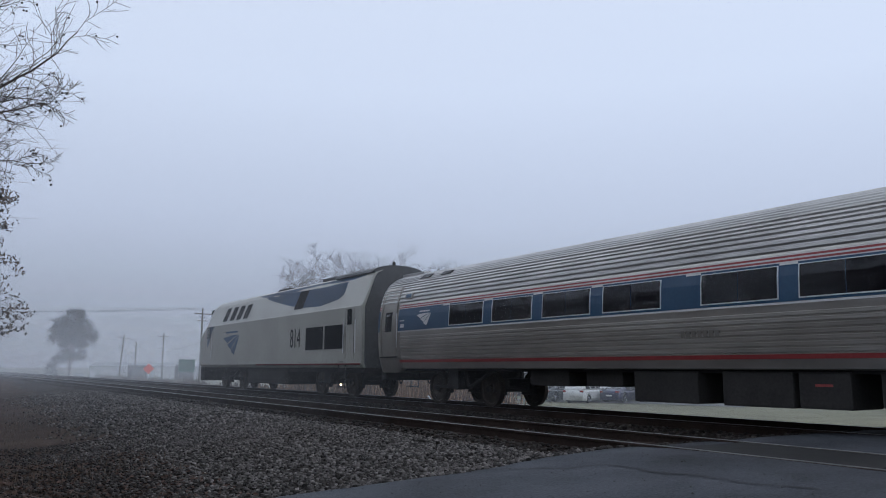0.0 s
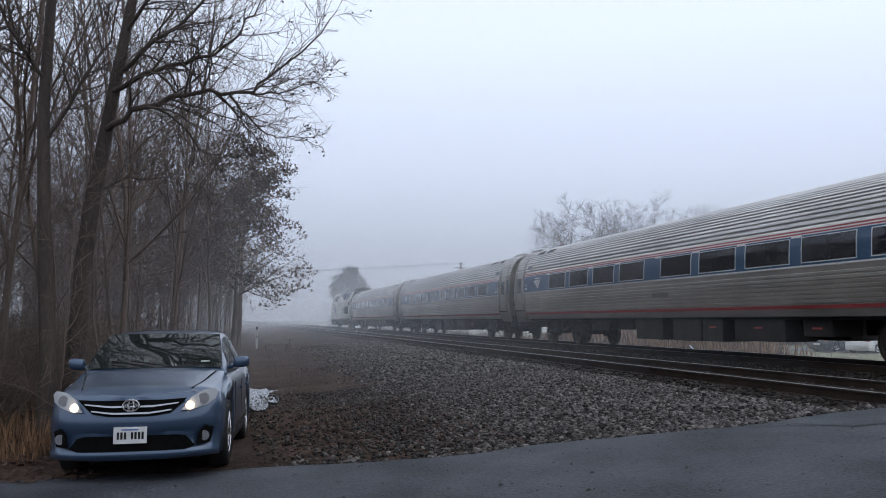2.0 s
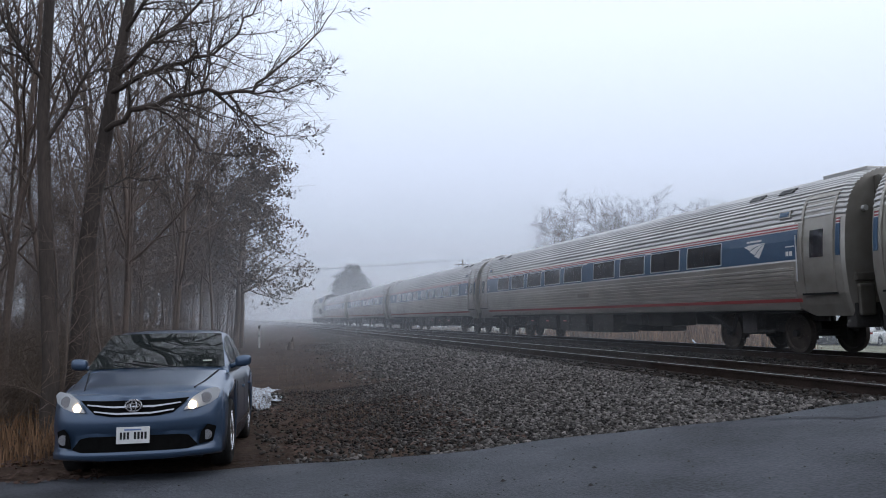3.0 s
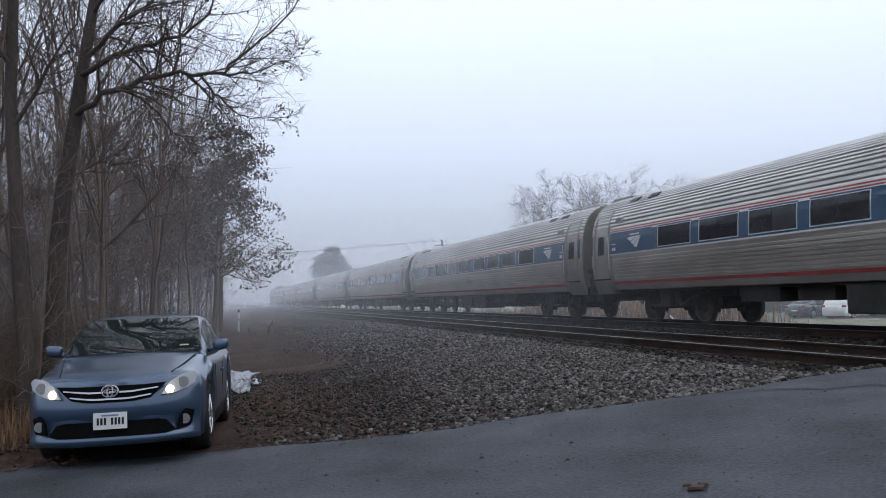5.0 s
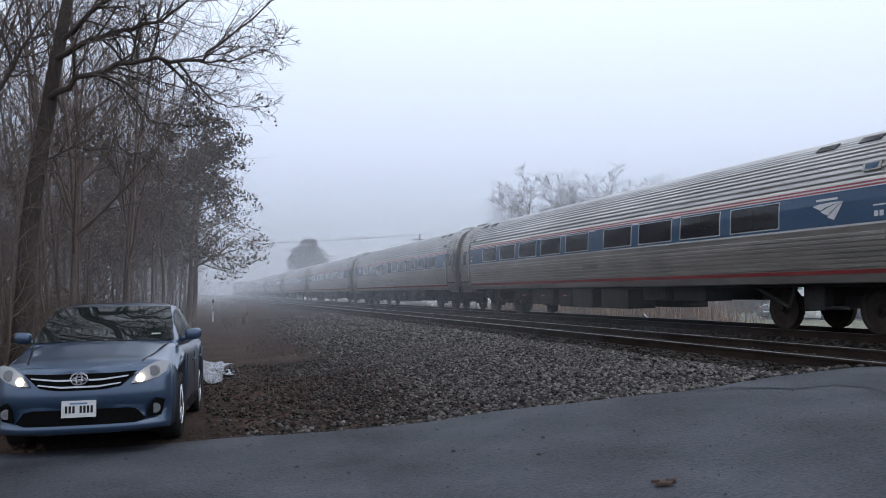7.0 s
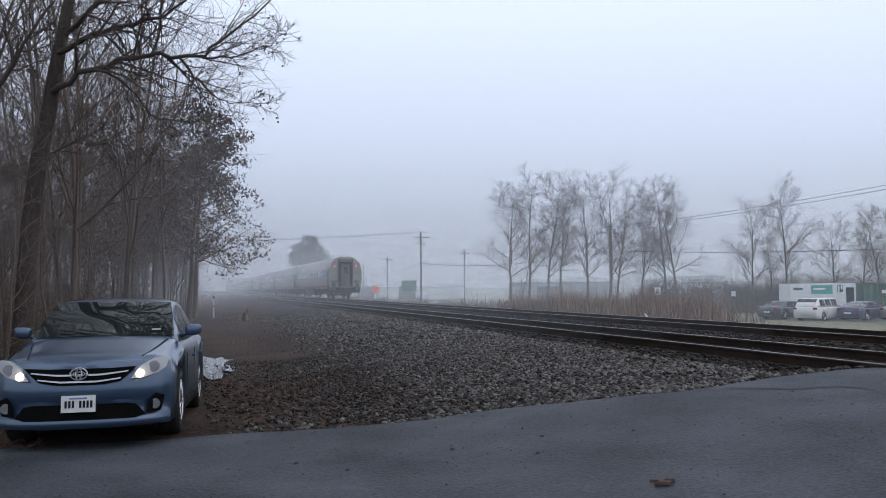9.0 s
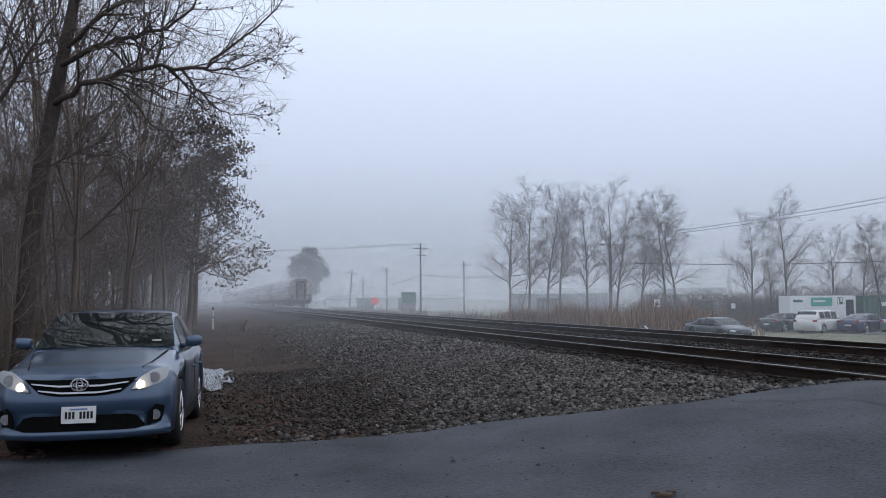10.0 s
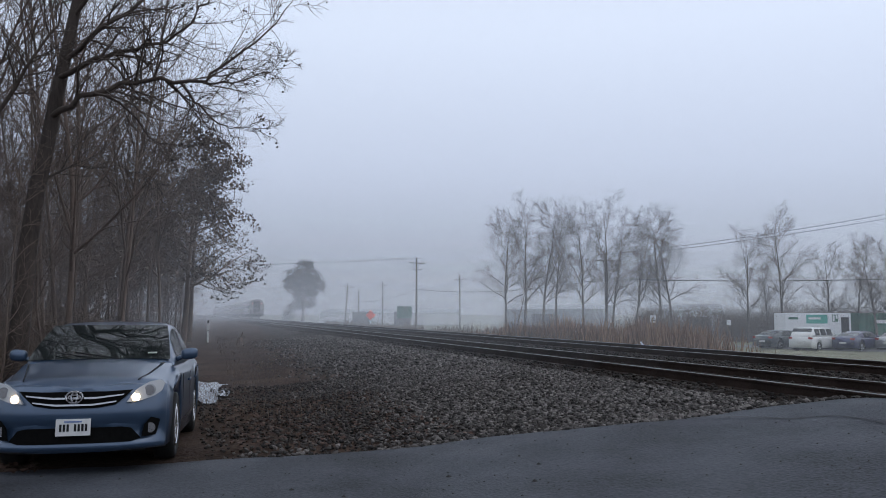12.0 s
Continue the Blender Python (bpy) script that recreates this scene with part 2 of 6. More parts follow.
def slab(bm, pts, off, mi=0):
    """A flat outline given thickness along off."""
    a = [bm.verts.new(p) for p in pts]
    b = [bm.verts.new(Vector(p) + Vector(off)) for p in pts]
    n = len(pts)
    fs = [bm.faces.new(a[::-1]), bm.faces.new(b)] + [bm.faces.new((a[i], a[(i + 1) % n], b[(i + 1) % n], b[i])) for i in range(n)]
    for f in fs:
        f.material_index = mi
    bmesh.ops.recalc_face_normals(bm, faces=fs)


def smoothstep(a, b, v):
    t = min(max((v - a) / (b - a), 0.0), 1.0)
    return t * t * (3 - 2 * t)


# ---- plan: the tracks run along y, the road crosses them along x ----
NEAR_TRACK, FAR_TRACK, RAIL_TOP, TIE_TOP = 9.14, 13.54, 0.555, 0.375


def road_z(x):
    up = 0.02 + 0.52 * smoothstep(1.5, 8.0, x)
    return up if x < 15.3 else 0.54 - 1.635 * smoothstep(15.6, 26, x)


def road_far_edge(x):
    return 9.0 - 0.02 * max(min(x, 9.0), -4.0) - 0.95 * smoothstep(3.0, 6.0, x) + 0.03 * math.sin(x * 1.7) + 0.025 * math.sin(x * 4.1) + 0.012 * math.sin(x * 11.3)


def land_z(x, y):
    rise = 0.365 * smoothstep(1.8, 7.4, x)
    z = rise if x < 15.8 else 0.365 - 1.515 * smoothstep(15.8, 19.2, x)
    if x < 0:
        z = -0.10 * smoothstep(9, 13, y) + 0.15 * smoothstep(-3, -9, x)
    elif x < 3:
        z -= 0.10 * smoothstep(9, 13, y) * (1 - x / 3)
    bump = noise.noise((x * 0.4, y * 0.4, 0)) * 0.06 + noise.noise((x * 1.6, y * 1.6, 3)) * 0.025
    if 7.1 < x < 15.9:
        bump *= 0.25
    z += bump
    edge = road_far_edge(x)
    if -1.2 < y < edge + 0.6:
        k = smoothstep(edge + 0.6, edge + 0.05, y) * smoothstep(-1.2, -0.6, y)
        z = z * (1 - k) + (road_z(x) - 0.06) * k
    return z


def build_ground():
    xs = np.concatenate([np.linspace(-900, -60, 8), np.linspace(-50, -8, 20), np.arange(-7.5, 22, 0.3), np.linspace(23, 60, 25), np.linspace(75, 900, 10)])
    ys = np.concatenate([np.linspace(-600, -40, 8), np.linspace(-30, -2, 12), np.arange(-1.5, 30, 0.3), np.linspace(31, 90, 50), np.linspace(100, 300, 20), np.linspace(400, 2500, 8)])
    verts = [(x, y, land_z(x, y)) for y in ys for x in xs]
    nx = len(xs)
    faces = [(j * nx + i, j * nx + i + 1, (j + 1) * nx + i + 1, (j + 1) * nx + i) for j in range(len(ys) - 1) for i in range(nx - 1)]
    me = array_mesh("ground", verts, faces, [M["gravel_soil"], M["far_grass"], M["leafy_soil"], M["sooty_soil"]], True)
    for p in me.polygons:
        x, y = p.center.x, p.center.y
        if x > 19.0:
            p.material_index = 1
        elif x > 7.35 + 0.25 * noise.noise((x * 0.9, y * 0.7, 4)):
            p.material_index = 3
        elif x < 2.4 + 0.05 * y + 1.1 * noise.noise((x * 0.8, y * 0.5, 9)):
            p.material_index = 2
    tagged(new("ground", me), "dark gravelly soil with a ballast bank beside the tracks", "ground", kind="structure")


def build_road():
    xs = np.concatenate([np.linspace(-60, -6, 12), np.arange(-5, 30, 0.25), np.linspace(31, 60, 6)])
    bm = bmesh.new()
    rows = []
    for x in xs:
        far = road_far_edge(x)
        ys = np.linspace(-0.9, far, 14)
        rows.append([(x, y, road_z(x) - 0.03 * (y > far - 0.05) + 0.004 * math.sin(y * 2 + x)) for y in ys])
    vs = loft(bm, rows, closed=False)
    road = part("road", bm, M["asphalt"], smooth=True)
    tagged(road, "worn blue-grey asphalt road rising over the level crossing", "road", kind="structure")
    bm = bmesh.new()
    pts, rng = [], random.Random(4)
    bends = [(5.55, 7.85), (5.92, 7.45), (6.19, 6.97), (6.62, 6.81), (6.68, 6.44), (6.6, 6.1), (6.75, 5.6), (6.7, 4.9), (6.9, 4.2)]
    for (xa, ya), (xb, yb) in zip(bends, bends[1:]):
        for k in range(8):
            pts.append((xa + (xb - xa) * k / 8 + rng.uniform(-0.02, 0.02), ya + (yb - ya) * k / 8 + rng.uniform(-0.02, 0.02), 0.011 + 0.014 * rng.random()))
    for a, b in zip(pts, pts[1:]):
        poly(bm, [(a[0] - a[2], a[1] - a[2], road_z(a[0]) + 0.009), (b[0] - b[2], b[1] - b[2], road_z(b[0]) + 0.009), (b[0] + b[2], b[1] + b[2], road_z(b[0]) + 0.009), (a[0] + a[2], a[1] + a[2], road_z(a[0]) + 0.009)])
    part("road_crack", bm, M["asphalt_crack"], road, "dark tarred crack across the asphalt")


RAIL_PROFILE = [(-0.07, 0), (0.07, 0), (0.07, 0.012), (0.012, 0.03), (0.012, 0.14), (0.036, 0.15), (0.036, 0.178), (0.028, 0.184), (-0.028, 0.184), (-0.036, 0.178), (-0.036, 0.15), (-0.012, 0.14), (-0.012, 0.03), (-0.07, 0.012)]


def build_track(name, cx, label):
    track = new(name)
    track.location = (cx, 0, 0)
    tagged(track, label, "railway track", group="railway tracks")
    for sx in (-0.7525, 0.7525):
        bm = bmesh.new()
        ys = [-120, -30, 0, 30, 80, 200, 700]
        loft(bm, [[(sx + px, y, RAIL_TOP - 0.184 + pz) for px, pz in RAIL_PROFILE] for y in ys], mi=lambda i: 1 if i in (6, 7, 8) else 0)
        bmesh.ops.recalc_face_normals(bm, faces=bm.faces)
        part("rail", bm, [M["rail_steel"], M["rail_head"]], track)
    bm = bmesh.new()
    box(bm, -1.3, 1.3, -0.11, 0.11, TIE_TOP - 0.17, TIE_TOP, 0.008)
    tie = link_mesh("tie", bm, M["tie"])
    rng = random.Random(7)
    for i in range(150):
        y = 8.4 + i * 0.52
        ob = new("tie", tie)
        ob.parent = track
        ob.location, ob.rotation_euler = (rng.uniform(-0.03, 0.03), y, rng.uniform(-0.008, 0.004)), (0, 0, rng.uniform(-0.01, 0.01))
    return track


def build_crossing():
    """Asphalt and rubber panels between the rails where the road crosses."""
    for i, (a, b) in enumerate(((NEAR_TRACK - 0.67, NEAR_TRACK + 0.67), (FAR_TRACK - 0.67, FAR_TRACK + 0.67))):
        bm = bmesh.new()
        for j in range(3):
            box(bm, a, b, -0.8 + j * 2.7, 1.86 + j * 2.7, RAIL_TOP - 0.15, RAIL_TOP - 0.006, 0.01)
        tagged(part("crossing_panel", bm, M["rubber"]), "black rubber crossing panels set between the rails", "crossing panel", kind="structure")


# ---- the passenger train ----
CAR_L = 26.0
SIDE = [(1.46, 1.00), (1.50, 1.15), (1.535, 1.25), (1.59, 1.75), (1.60, 2.08), (1.597, 2.14), (1.575, 2.50), (1.515, 2.88), (1.455, 3.12), (1.37, 3.32), (1.20, 3.56), (0.95, 3.74), (0.6, 3.87), (0.25, 3.915), (0.0, 3.92)]


def side_x(z):
    for (xa, za), (xb, zb) in zip(SIDE, SIDE[1:]):
        if za <= z <= zb:
            return xa + (xb - xa) * (z - za) / (zb - za)
    return SIDE[0][0]


def side_slope(z):
    return (side_x(z + 0.02) - side_x(z - 0.02)) / 0.04


def band_strip(bm, z0, z1, y0, y1, proud, side, steps=4, mi=0):
    """A strip that follows the curved car side."""
    zs = [z0 + (z1 - z0) * i / steps for i in range(steps + 1)]
    a = [[(side * (side_x(z) + proud), y, z) for z in zs] for y in (y0, y1)]
    b = [[(side * (side_x(z) - 0.02), y, z) for z in zs] for y in (y0, y1)]
    ring = [a[0] + b[0][::-1], a[1] + b[1][::-1]]
    loft(bm, ring, mi=mi)


def car_section():
    """Half section of the fluted stainless shell, from skirt to crown, with its ribs."""
    pts = [(1.42, 0.98), (1.46, 1.0), (1.50, 1.15), (1.535, 1.25)]
    z = 1.27
    while z < 1.93:
        for dz, out in ((0, -0.012), (0.010, 0.022), (0.062, 0.022), (0.072, -0.012)):
            pts.append((side_x(z + dz) + out, z + dz))
        z += 0.096
    pts += [(side_x(v), v) for v in (2.04, 2.14, 2.3, 2.5, 2.72, 2.86)]
    prof = [(side_x(2.88), 2.88)] + SIDE[7:]
    path = []
    for (xa, za), (xb, zb) in zip(prof, prof[1:]):
        path += [(xa + (xb - xa) * k / 24, za + (zb - za) * k / 24) for k in range(24)]
    path.append(prof[-1])
    acc, last = 0.0, path[0]
    i = 0
    for p in path[1:]:
        acc += math.hypot(p[0] - last[0], p[1] - last[1])
        last = p
        if acc > 0.021:
            acc = 0.0
            out = (-0.010, 0.014, 0.014, -0.010)[i % 4]
            n = Vector((p[0] + 0.3, (p[1] - 2.6) * 1.4)).normalized()
            pts.append((p[0] + n.x * out, p[1] + n.y * out))
            i += 1
    return pts


def add_logo(bm, side, y, z, w, h, proud, mi=0):
    """Three blades that fan out from one tip, a plain mark."""
    blades_uv = (((0, .88), (.25, .98), (.6, 1), (.98, 1), (.68, .88), (.45, .76), (.28, .6)),
                 ((.27, .52), (.48, .70), (.72, .86), (1, .99), (.80, .76), (.64, .52), (.52, .28)),
                 ((.5, .18), (.66, .46), (.82, .72), (1, .96), (.92, .66), (.82, .32), (.72, 0)))
    for blade in blades_uv:
        ring = [(side * (side_x(z + (v - .5) * h) + proud), y + side * (u - .5) * w, z + (v - .5) * h) for u, v in blade]
        slab(bm, ring, (-side * 0.01, 0, 0), mi)
    return bm


WINDOW_Y = (3.46, 5.44, 7.42, 9.40, 11.38, 13.94, 15.92, 17.90, 19.88)


def wheel_mesh():
    bm = bmesh.new()
    prof = [(0.0, 0.07), (0.12, 0.07), (0.14, 0.035), (0.36, 0.03), (0.39, 0.065), (0.455, 0.065), (0.46, -0.045), (0.485, -0.05), (0.485, -0.075), (0.39, -0.075), (0.36, -0.03), (0.0, -0.03)]
    n = 28
    rings = [[(w, r * math.cos(2 * math.pi * k / n), r * math.sin(2 * math.pi * k / n)) for r, w in prof[1:-1]] for k in range(n)]
    vs = [[bm.verts.new(p) for p in r] for r in rings]
    for k in range(n):
        a, b = vs[k], vs[(k + 1) % n]
        for i in range(len(a) - 1):
            bm.faces.new((a[i], a[i + 1], b[i + 1], b[i]))
    bm.faces.new([v[0] for v in vs])
    bm.faces.new([v[-1] for v in vs][::-1])
    return link_mesh("wheel", bm, M["wheel_iron"])


def build_truck(owner, y, wheel, base=2.59, r=0.46):
    bm = bmesh.new()
    for s in (-1, 1):
        box(bm, s * 0.52 - 0.09, s * 0.52 + 0.09, y - base / 2 - 0.35, y + base / 2 + 0.35, 0.48, 0.72, 0.03)
        for dy in (-base / 2, base / 2):
            box(bm, s * 0.52 - 0.13, s * 0.52 + 0.13, y + dy - 0.2, y + dy + 0.2, 0.3, 0.62, 0.03)
            rod(bm, (s * 0.95, y + dy * 0.12, 0.5), (s * 0.95, y + dy * 0.12, 0.98), 0.13, n=10)
        rod(bm, (s * 1.12, y - 1.9, 0.95), (s * 1.12, y - 0.75, 0.5), 0.05)
        rod(bm, (s * 1.12, y - 0.75, 0.5), (s * 1.12, y - 0.55, 0.95), 0.05)
        rod(bm, (s * 1.12, y - 0.3, 0.5), (s * 1.12, y + 0.9, 0.5), 0.04)
        box(bm, s * 1.12 - 0.05, s * 1.12 + 0.05, y - 0.28, y + 0.28, 0.45, 0.98, 0.02)
    box(bm, -0.9, 0.9, y - 0.25, y + 0.25, 0.55, 0.95, 0.03)
    t = part("truck", bm, M["under"], owner, "dark grimy two-axle truck")
    for dy in (-base / 2, base / 2):
        bm = bmesh.new()
        rod(bm, (-0.9, y + dy, r), (0.9, y + dy, r), 0.08, n=10)
        part("axle", bm, M["under"], t)
        for s in (-1, 1):
            w = new("wheel", wheel)
            w.parent = t
            w.location, w.rotation_euler = (s * 0.7525, y + dy, r + 0.0), (0, 0, 0 if s > 0 else math.pi)
            w.scale = (1, r / 0.46, r / 0.46)


def build_coach(wheel):
    """A tubular fluted stainless coach; y runs from its trailing end to its leading end."""
    car = new("passenger_coach")
    tagged(car, "fluted stainless steel passenger coach with a blue window band", "train car", group="passenger train")
    half = car_section()
    full = half + [(-x, z) for x, z in half[-2::-1]]
    y0, y1 = 1.85, CAR_L - 1.85
    roofz = 2.87

    def shell_mi(i):
        return 1 if full[i][1] > roofz and full[(i + 1) % len(full)][1] > roofz else 0
    bm = bmesh.new()
    loft(bm, [[(x, y, z) for x, z in full] for y in (y0, 8, 13, 18, y1)], mi=shell_mi)
    part("body", bm, [M["steel"], M["roof_steel"]], car, "fluted stainless steel body shell")
    # smooth vestibule ends with the fluting only on the roof
    smooth_half = [(1.40, 0.86), (1.46, 1.02)] + [(side_x(z), z) for z in np.linspace(1.1, 2.86, 9)] + [p for p in half if p[1] > 2.87]
    sfull = smooth_half + [(-x, z) for x, z in smooth_half[-2::-1]]
    for ya, yb in ((0.36, 1.85), (CAR_L - 1.85, CAR_L - 0.36)):
        bm = bmesh.new()
        end, inner = (ya, yb) if ya < 5 else (yb, ya)
        cut = lambda y: 0.30 * smoothstep(1.1, 1.45, abs(y - end))
        ring = lambda y, k: [(x * k, y, max(z, 0.86 + cut(y) * 0.4) if z < 1.0 else (z if k == 1 else 2.2 + (z - 2.2) * (0.985 if k < 1 else 1))) for x, z in sfull]
        ys = [(end, 0.965), (end + (0.07 if end < 5 else -0.07), 0.992), (end + (0.2 if end < 5 else -0.2), 1.0), (end + (1.1 if end < 5 else -1.1), 1.0), (end + (1.28 if end < 5 else -1.28), 1.0), (end + (1.44 if end < 5 else -1.44), 1.0), (inner, 1.0)]
        rings = [ring(y, k) for y, k in ys]
        loft(bm, rings, mi=lambda i: 1 if sfull[i][1] > roofz and sfull[(i + 1) % len(sfull)][1] > roofz else 0)
        bmesh.ops.recalc_face_normals(bm, faces=bm.faces)
        part("vestibule", bm, [M["door_steel"], M["roof_steel"]], car, "smooth grey steel vestibule end")
        sgn = -1 if end < 5 else 1
        # end wall with its recessed passage and buffer surround
        bm = bmesh.new()
        for s in (-1, 1):
            box(bm, s * 0.62, s * 0.72, end, end + sgn * 0.17, 1.18, 3.55, 0.03)
            box(bm, s * 0.80, s * 1.35, end - 0.02 * sgn, end + sgn * 0.06, 1.55, 1.72, 0.03)
            box(bm, s * 0.92, s * 1.30, end - 0.02 * sgn, end + sgn * 0.10, 0.86, 1.5, 0.05)
        box(bm, -0.72, 0.72, end, end + sgn * 0.17, 3.45, 3.70, 0.04)
        box(bm, -0.74, 0.74, end, end + sgn * 0.24, 1.05, 1.2, 0.02)
        part("diaphragm", bm, M["end_steel"], car, "grimy steel passage surround")
        bm = bmesh.new()
        box(bm, -1.38, 1.38, end - 0.25 * sgn, end + sgn * 0.02, 0.62, 1.12, 0.03)
        part("buffer_beam", bm, M["under"], car)
        bm = bmesh.new()
        box(bm, -0.61, 0.61, end - 0.01 * sgn, end + sgn * 0.03, 1.2, 3.44)
        part("passage_wall", bm, M["rubber"], car)
        bm = bmesh.new()
        box(bm, -0.40, 0.40, end, end + sgn * 0.07, 1.22, 3.2, 0.01)
        d = part("end_door", bm, M["end_steel"], car, "grey steel end door")
        bm = bmesh.new()
        box(bm, -0.22, 0.22, end + sgn * 0.068, end + sgn * 0.078, 2.35, 3.0, 0.01)
        part("pane", bm, M["train_glass"], d)
        bm = bmesh.new()
        box(bm, -0.16, 0.16, end - sgn * 0.3, end + sgn * 0.36, 0.72, 0.98, 0.04)
        box(bm, -0.28, 0.28, end + sgn * 0.2, end + sgn * 0.40, 0.70, 1.02, 0.06)
        part("coupler", bm, M["under"], car)
        for s in (-1, 1):
            for k in range(2):
                bm = bmesh.new()
                pts = [Vector((s * (0.55 + 0.25 * k), end + sgn * (0.02 + 0.4 * q / 6), 0.85 - 0.34 * math.sin(math.pi * q / 6))) for q in range(7)]
                for a, b in zip(pts, pts[1:]):
                    rod(bm, a, b, 0.022, n=6)
                part("air_hose", bm, M["rubber"], car)
        for s in (-1, 1):
            bm = bmesh.new()
            rod(bm, (s * 1.02, end, 3.02), (s * 1.02, end + sgn * 0.08, 3.02), 0.06, n=14)
            part("marker_lamp", bm, M["alu"], car)
    # painted bands, left and right
    for s in (-1, 1):
        bm = bmesh.new()
        band_strip(bm, 2.08, 2.72, 1.72, CAR_L - 1.72, 0.006, s, 6)
        part("blue_band", bm, M["blue"], car, "dark blue painted window band")
        bm = bmesh.new()
        band_strip(bm, 2.04, 2.073, 1.72, CAR_L - 1.72, 0.008, s, 1)
        part("white_line", bm, M["white"], car)
        for za, zb, m in ((2.723, 2.740, "white"), (2.742, 2.775, "red"), (2.777, 2.803, "white"), (2.805, 2.838, "red"), (2.840, 2.856, "white"), (1.16, 1.235, "red")):
            for a, b in ((1.72, CAR_L - 1.72), (0.46, 0.56), (CAR_L - 0.56, CAR_L - 0.46)) if za > 2 else ((1.72, CAR_L - 1.72),):
                bm = bmesh.new()
                band_strip(bm, za, zb, a, b, 0.006, s, 1)
                part("red_stripe" if m == "red" else "white_stripe", bm, M[m], car)
        for a, b in ((0.45, 0.56), (CAR_L - 0.56, CAR_L - 0.45)):
            bm = bmesh.new()
            band_strip(bm, 2.08, 2.72, a, b, 0.006, s, 4)
            part("blue_panel", bm, M["blue"], car)
        for wy in WINDOW_Y:
            bm = bmesh.new()
            for za, zb, a, b in ((2.122, 2.142, wy - 0.02, wy + 1.59), (2.122, 2.68, wy - 0.02, wy), (2.122, 2.68, wy + 1.57, wy + 1.59), (2.670, 2.682, wy - 0.02, wy + 1.59)):
                band_strip(bm, za, zb, a, b, 0.018, s, 3)
            w = part("window", bm, M["alu"], car)
            bm = bmesh.new()
            for a, b in ((wy, wy + 0.78), (wy + 0.79, wy + 1.57)):
                band_strip(bm, 2.142, 2.67, a, b, 0.011, s, 3)
            part("pane", bm, M["train_glass"], w)
            if random.random() < 0.8:
                bm = bmesh.new()
                band_strip(bm, 2.684, 2.720, wy + 1.6, wy + 1.94, 0.012, s, 1)
                part("sign_plate", bm, M["white"], car)
        for dy in (0.68, CAR_L - 1.54):
            bm = bmesh.new()
            for a, b in ((dy - 0.07, dy), (dy + 0.86, dy + 0.93)):
                band_strip(bm, 1.32, 3.36, a, b, 0.03, s, 10)
            band_strip(bm, 3.33, 3.42, dy - 0.07, dy + 0.93, 0.03, s, 2)
            f = part("door_frame", bm, M["door_steel"], car)
            bm = bmesh.new()
            band_strip(bm, 1.32, 3.33, dy + 0.02, dy + 0.84, 0.004, s, 10)
            d = part("side_door", bm, M["door_steel"], car, "smooth steel side door with a small window")
            bm = bmesh.new()
            band_strip(bm, 2.08, 2.66, dy + 0.22, dy + 0.62, 0.012, s, 4)
            part("pane", bm, M["train_glass"], d)
            bm = bmesh.new()
            band_strip(bm, 1.30, 1.34, dy - 0.08, dy + 0.94, 0.045, s, 1)
            part("door_sill", bm, M["rubber"], d)
            for hy in ((dy + 1.02,) if dy < 5 else (dy - 0.16,)):
                bm = bmesh.new()
                rod(bm, (s * (side_x(1.7) + 0.05), hy, 1.6), (s * (side_x(2.5) + 0.06), hy, 2.6), 0.015, n=6)
                part("grab_rail", bm, M["alu"], car)
        # marks and small plates beside the doors
        bm = bmesh.new()
        add_logo(bm, s, CAR_L - 3.2, 2.36, 0.78, 0.34, 0.013)
        part("white_mark", bm, M["white"], car, "white three-stroke mark on the blue band")
        bm = bmesh.new()
        band_strip(bm, 2.575, 2.615, CAR_L - 3.5, CAR_L - 2.95, 0.013, s, 1)
        part("white_bar", bm, M["white"], car)
        bm = bmesh.new()
        for yy in (1.92, CAR_L - 2.08):
            for k in range(2):
                band_strip(bm, 2.17, 2.27, yy + k * 0.12, yy + 0.085 + k * 0.12, 0.013, s, 1)
            band_strip(bm, 2.36, 2.385, yy - 0.02, yy + 0.26, 0.013, s, 1)
        part("notice", bm, M["white"], car)
        bm = bmesh.new()
        for k in range(7):
            band_strip(bm, 1.56, 1.68, 12.6 + k * 0.13, 12.69 + k * 0.13, 0.026, s, 1)
        part("lettering_bar", bm, M["door_steel"], car)
        for yy in (1.95, CAR_L - 2.4):
            bm = bmesh.new()
            band_strip(bm, 3.02, 3.18, yy, yy + 0.42, 0.035, s, 2)
            p = part("vent", bm, M["door_steel"], car)
            bm = bmesh.new()
            band_strip(bm, 3.045, 3.155, yy + 0.06, yy + 0.36, 0.040, s, 2)
            part("grille", bm, M["blue"], p)
        for yy in (2.3, 3.4, CAR_L - 2.8, CAR_L - 3.9):
            bm = bmesh.new()
            band_strip(bm, 3.62, 3.74, yy, yy + 0.5, 0.06, s, 2)
            part("roof_vent", bm, M["loco_dark"], car)
    for yy in (0.5, CAR_L - 1.8):
        bm = bmesh.new()
        box(bm, -0.72, 0.72, yy, yy + 1.3, 3.80, 3.925, 0.02)
        part("roof_hatch", bm, M["roof_steel"], car)
    # equipment under the floor
    bm = bmesh.new()
    box(bm, -1.3, 1.3, 0.8, CAR_L - 0.8, 0.92, 1.05)
    part("underframe", bm, M["under"], car)
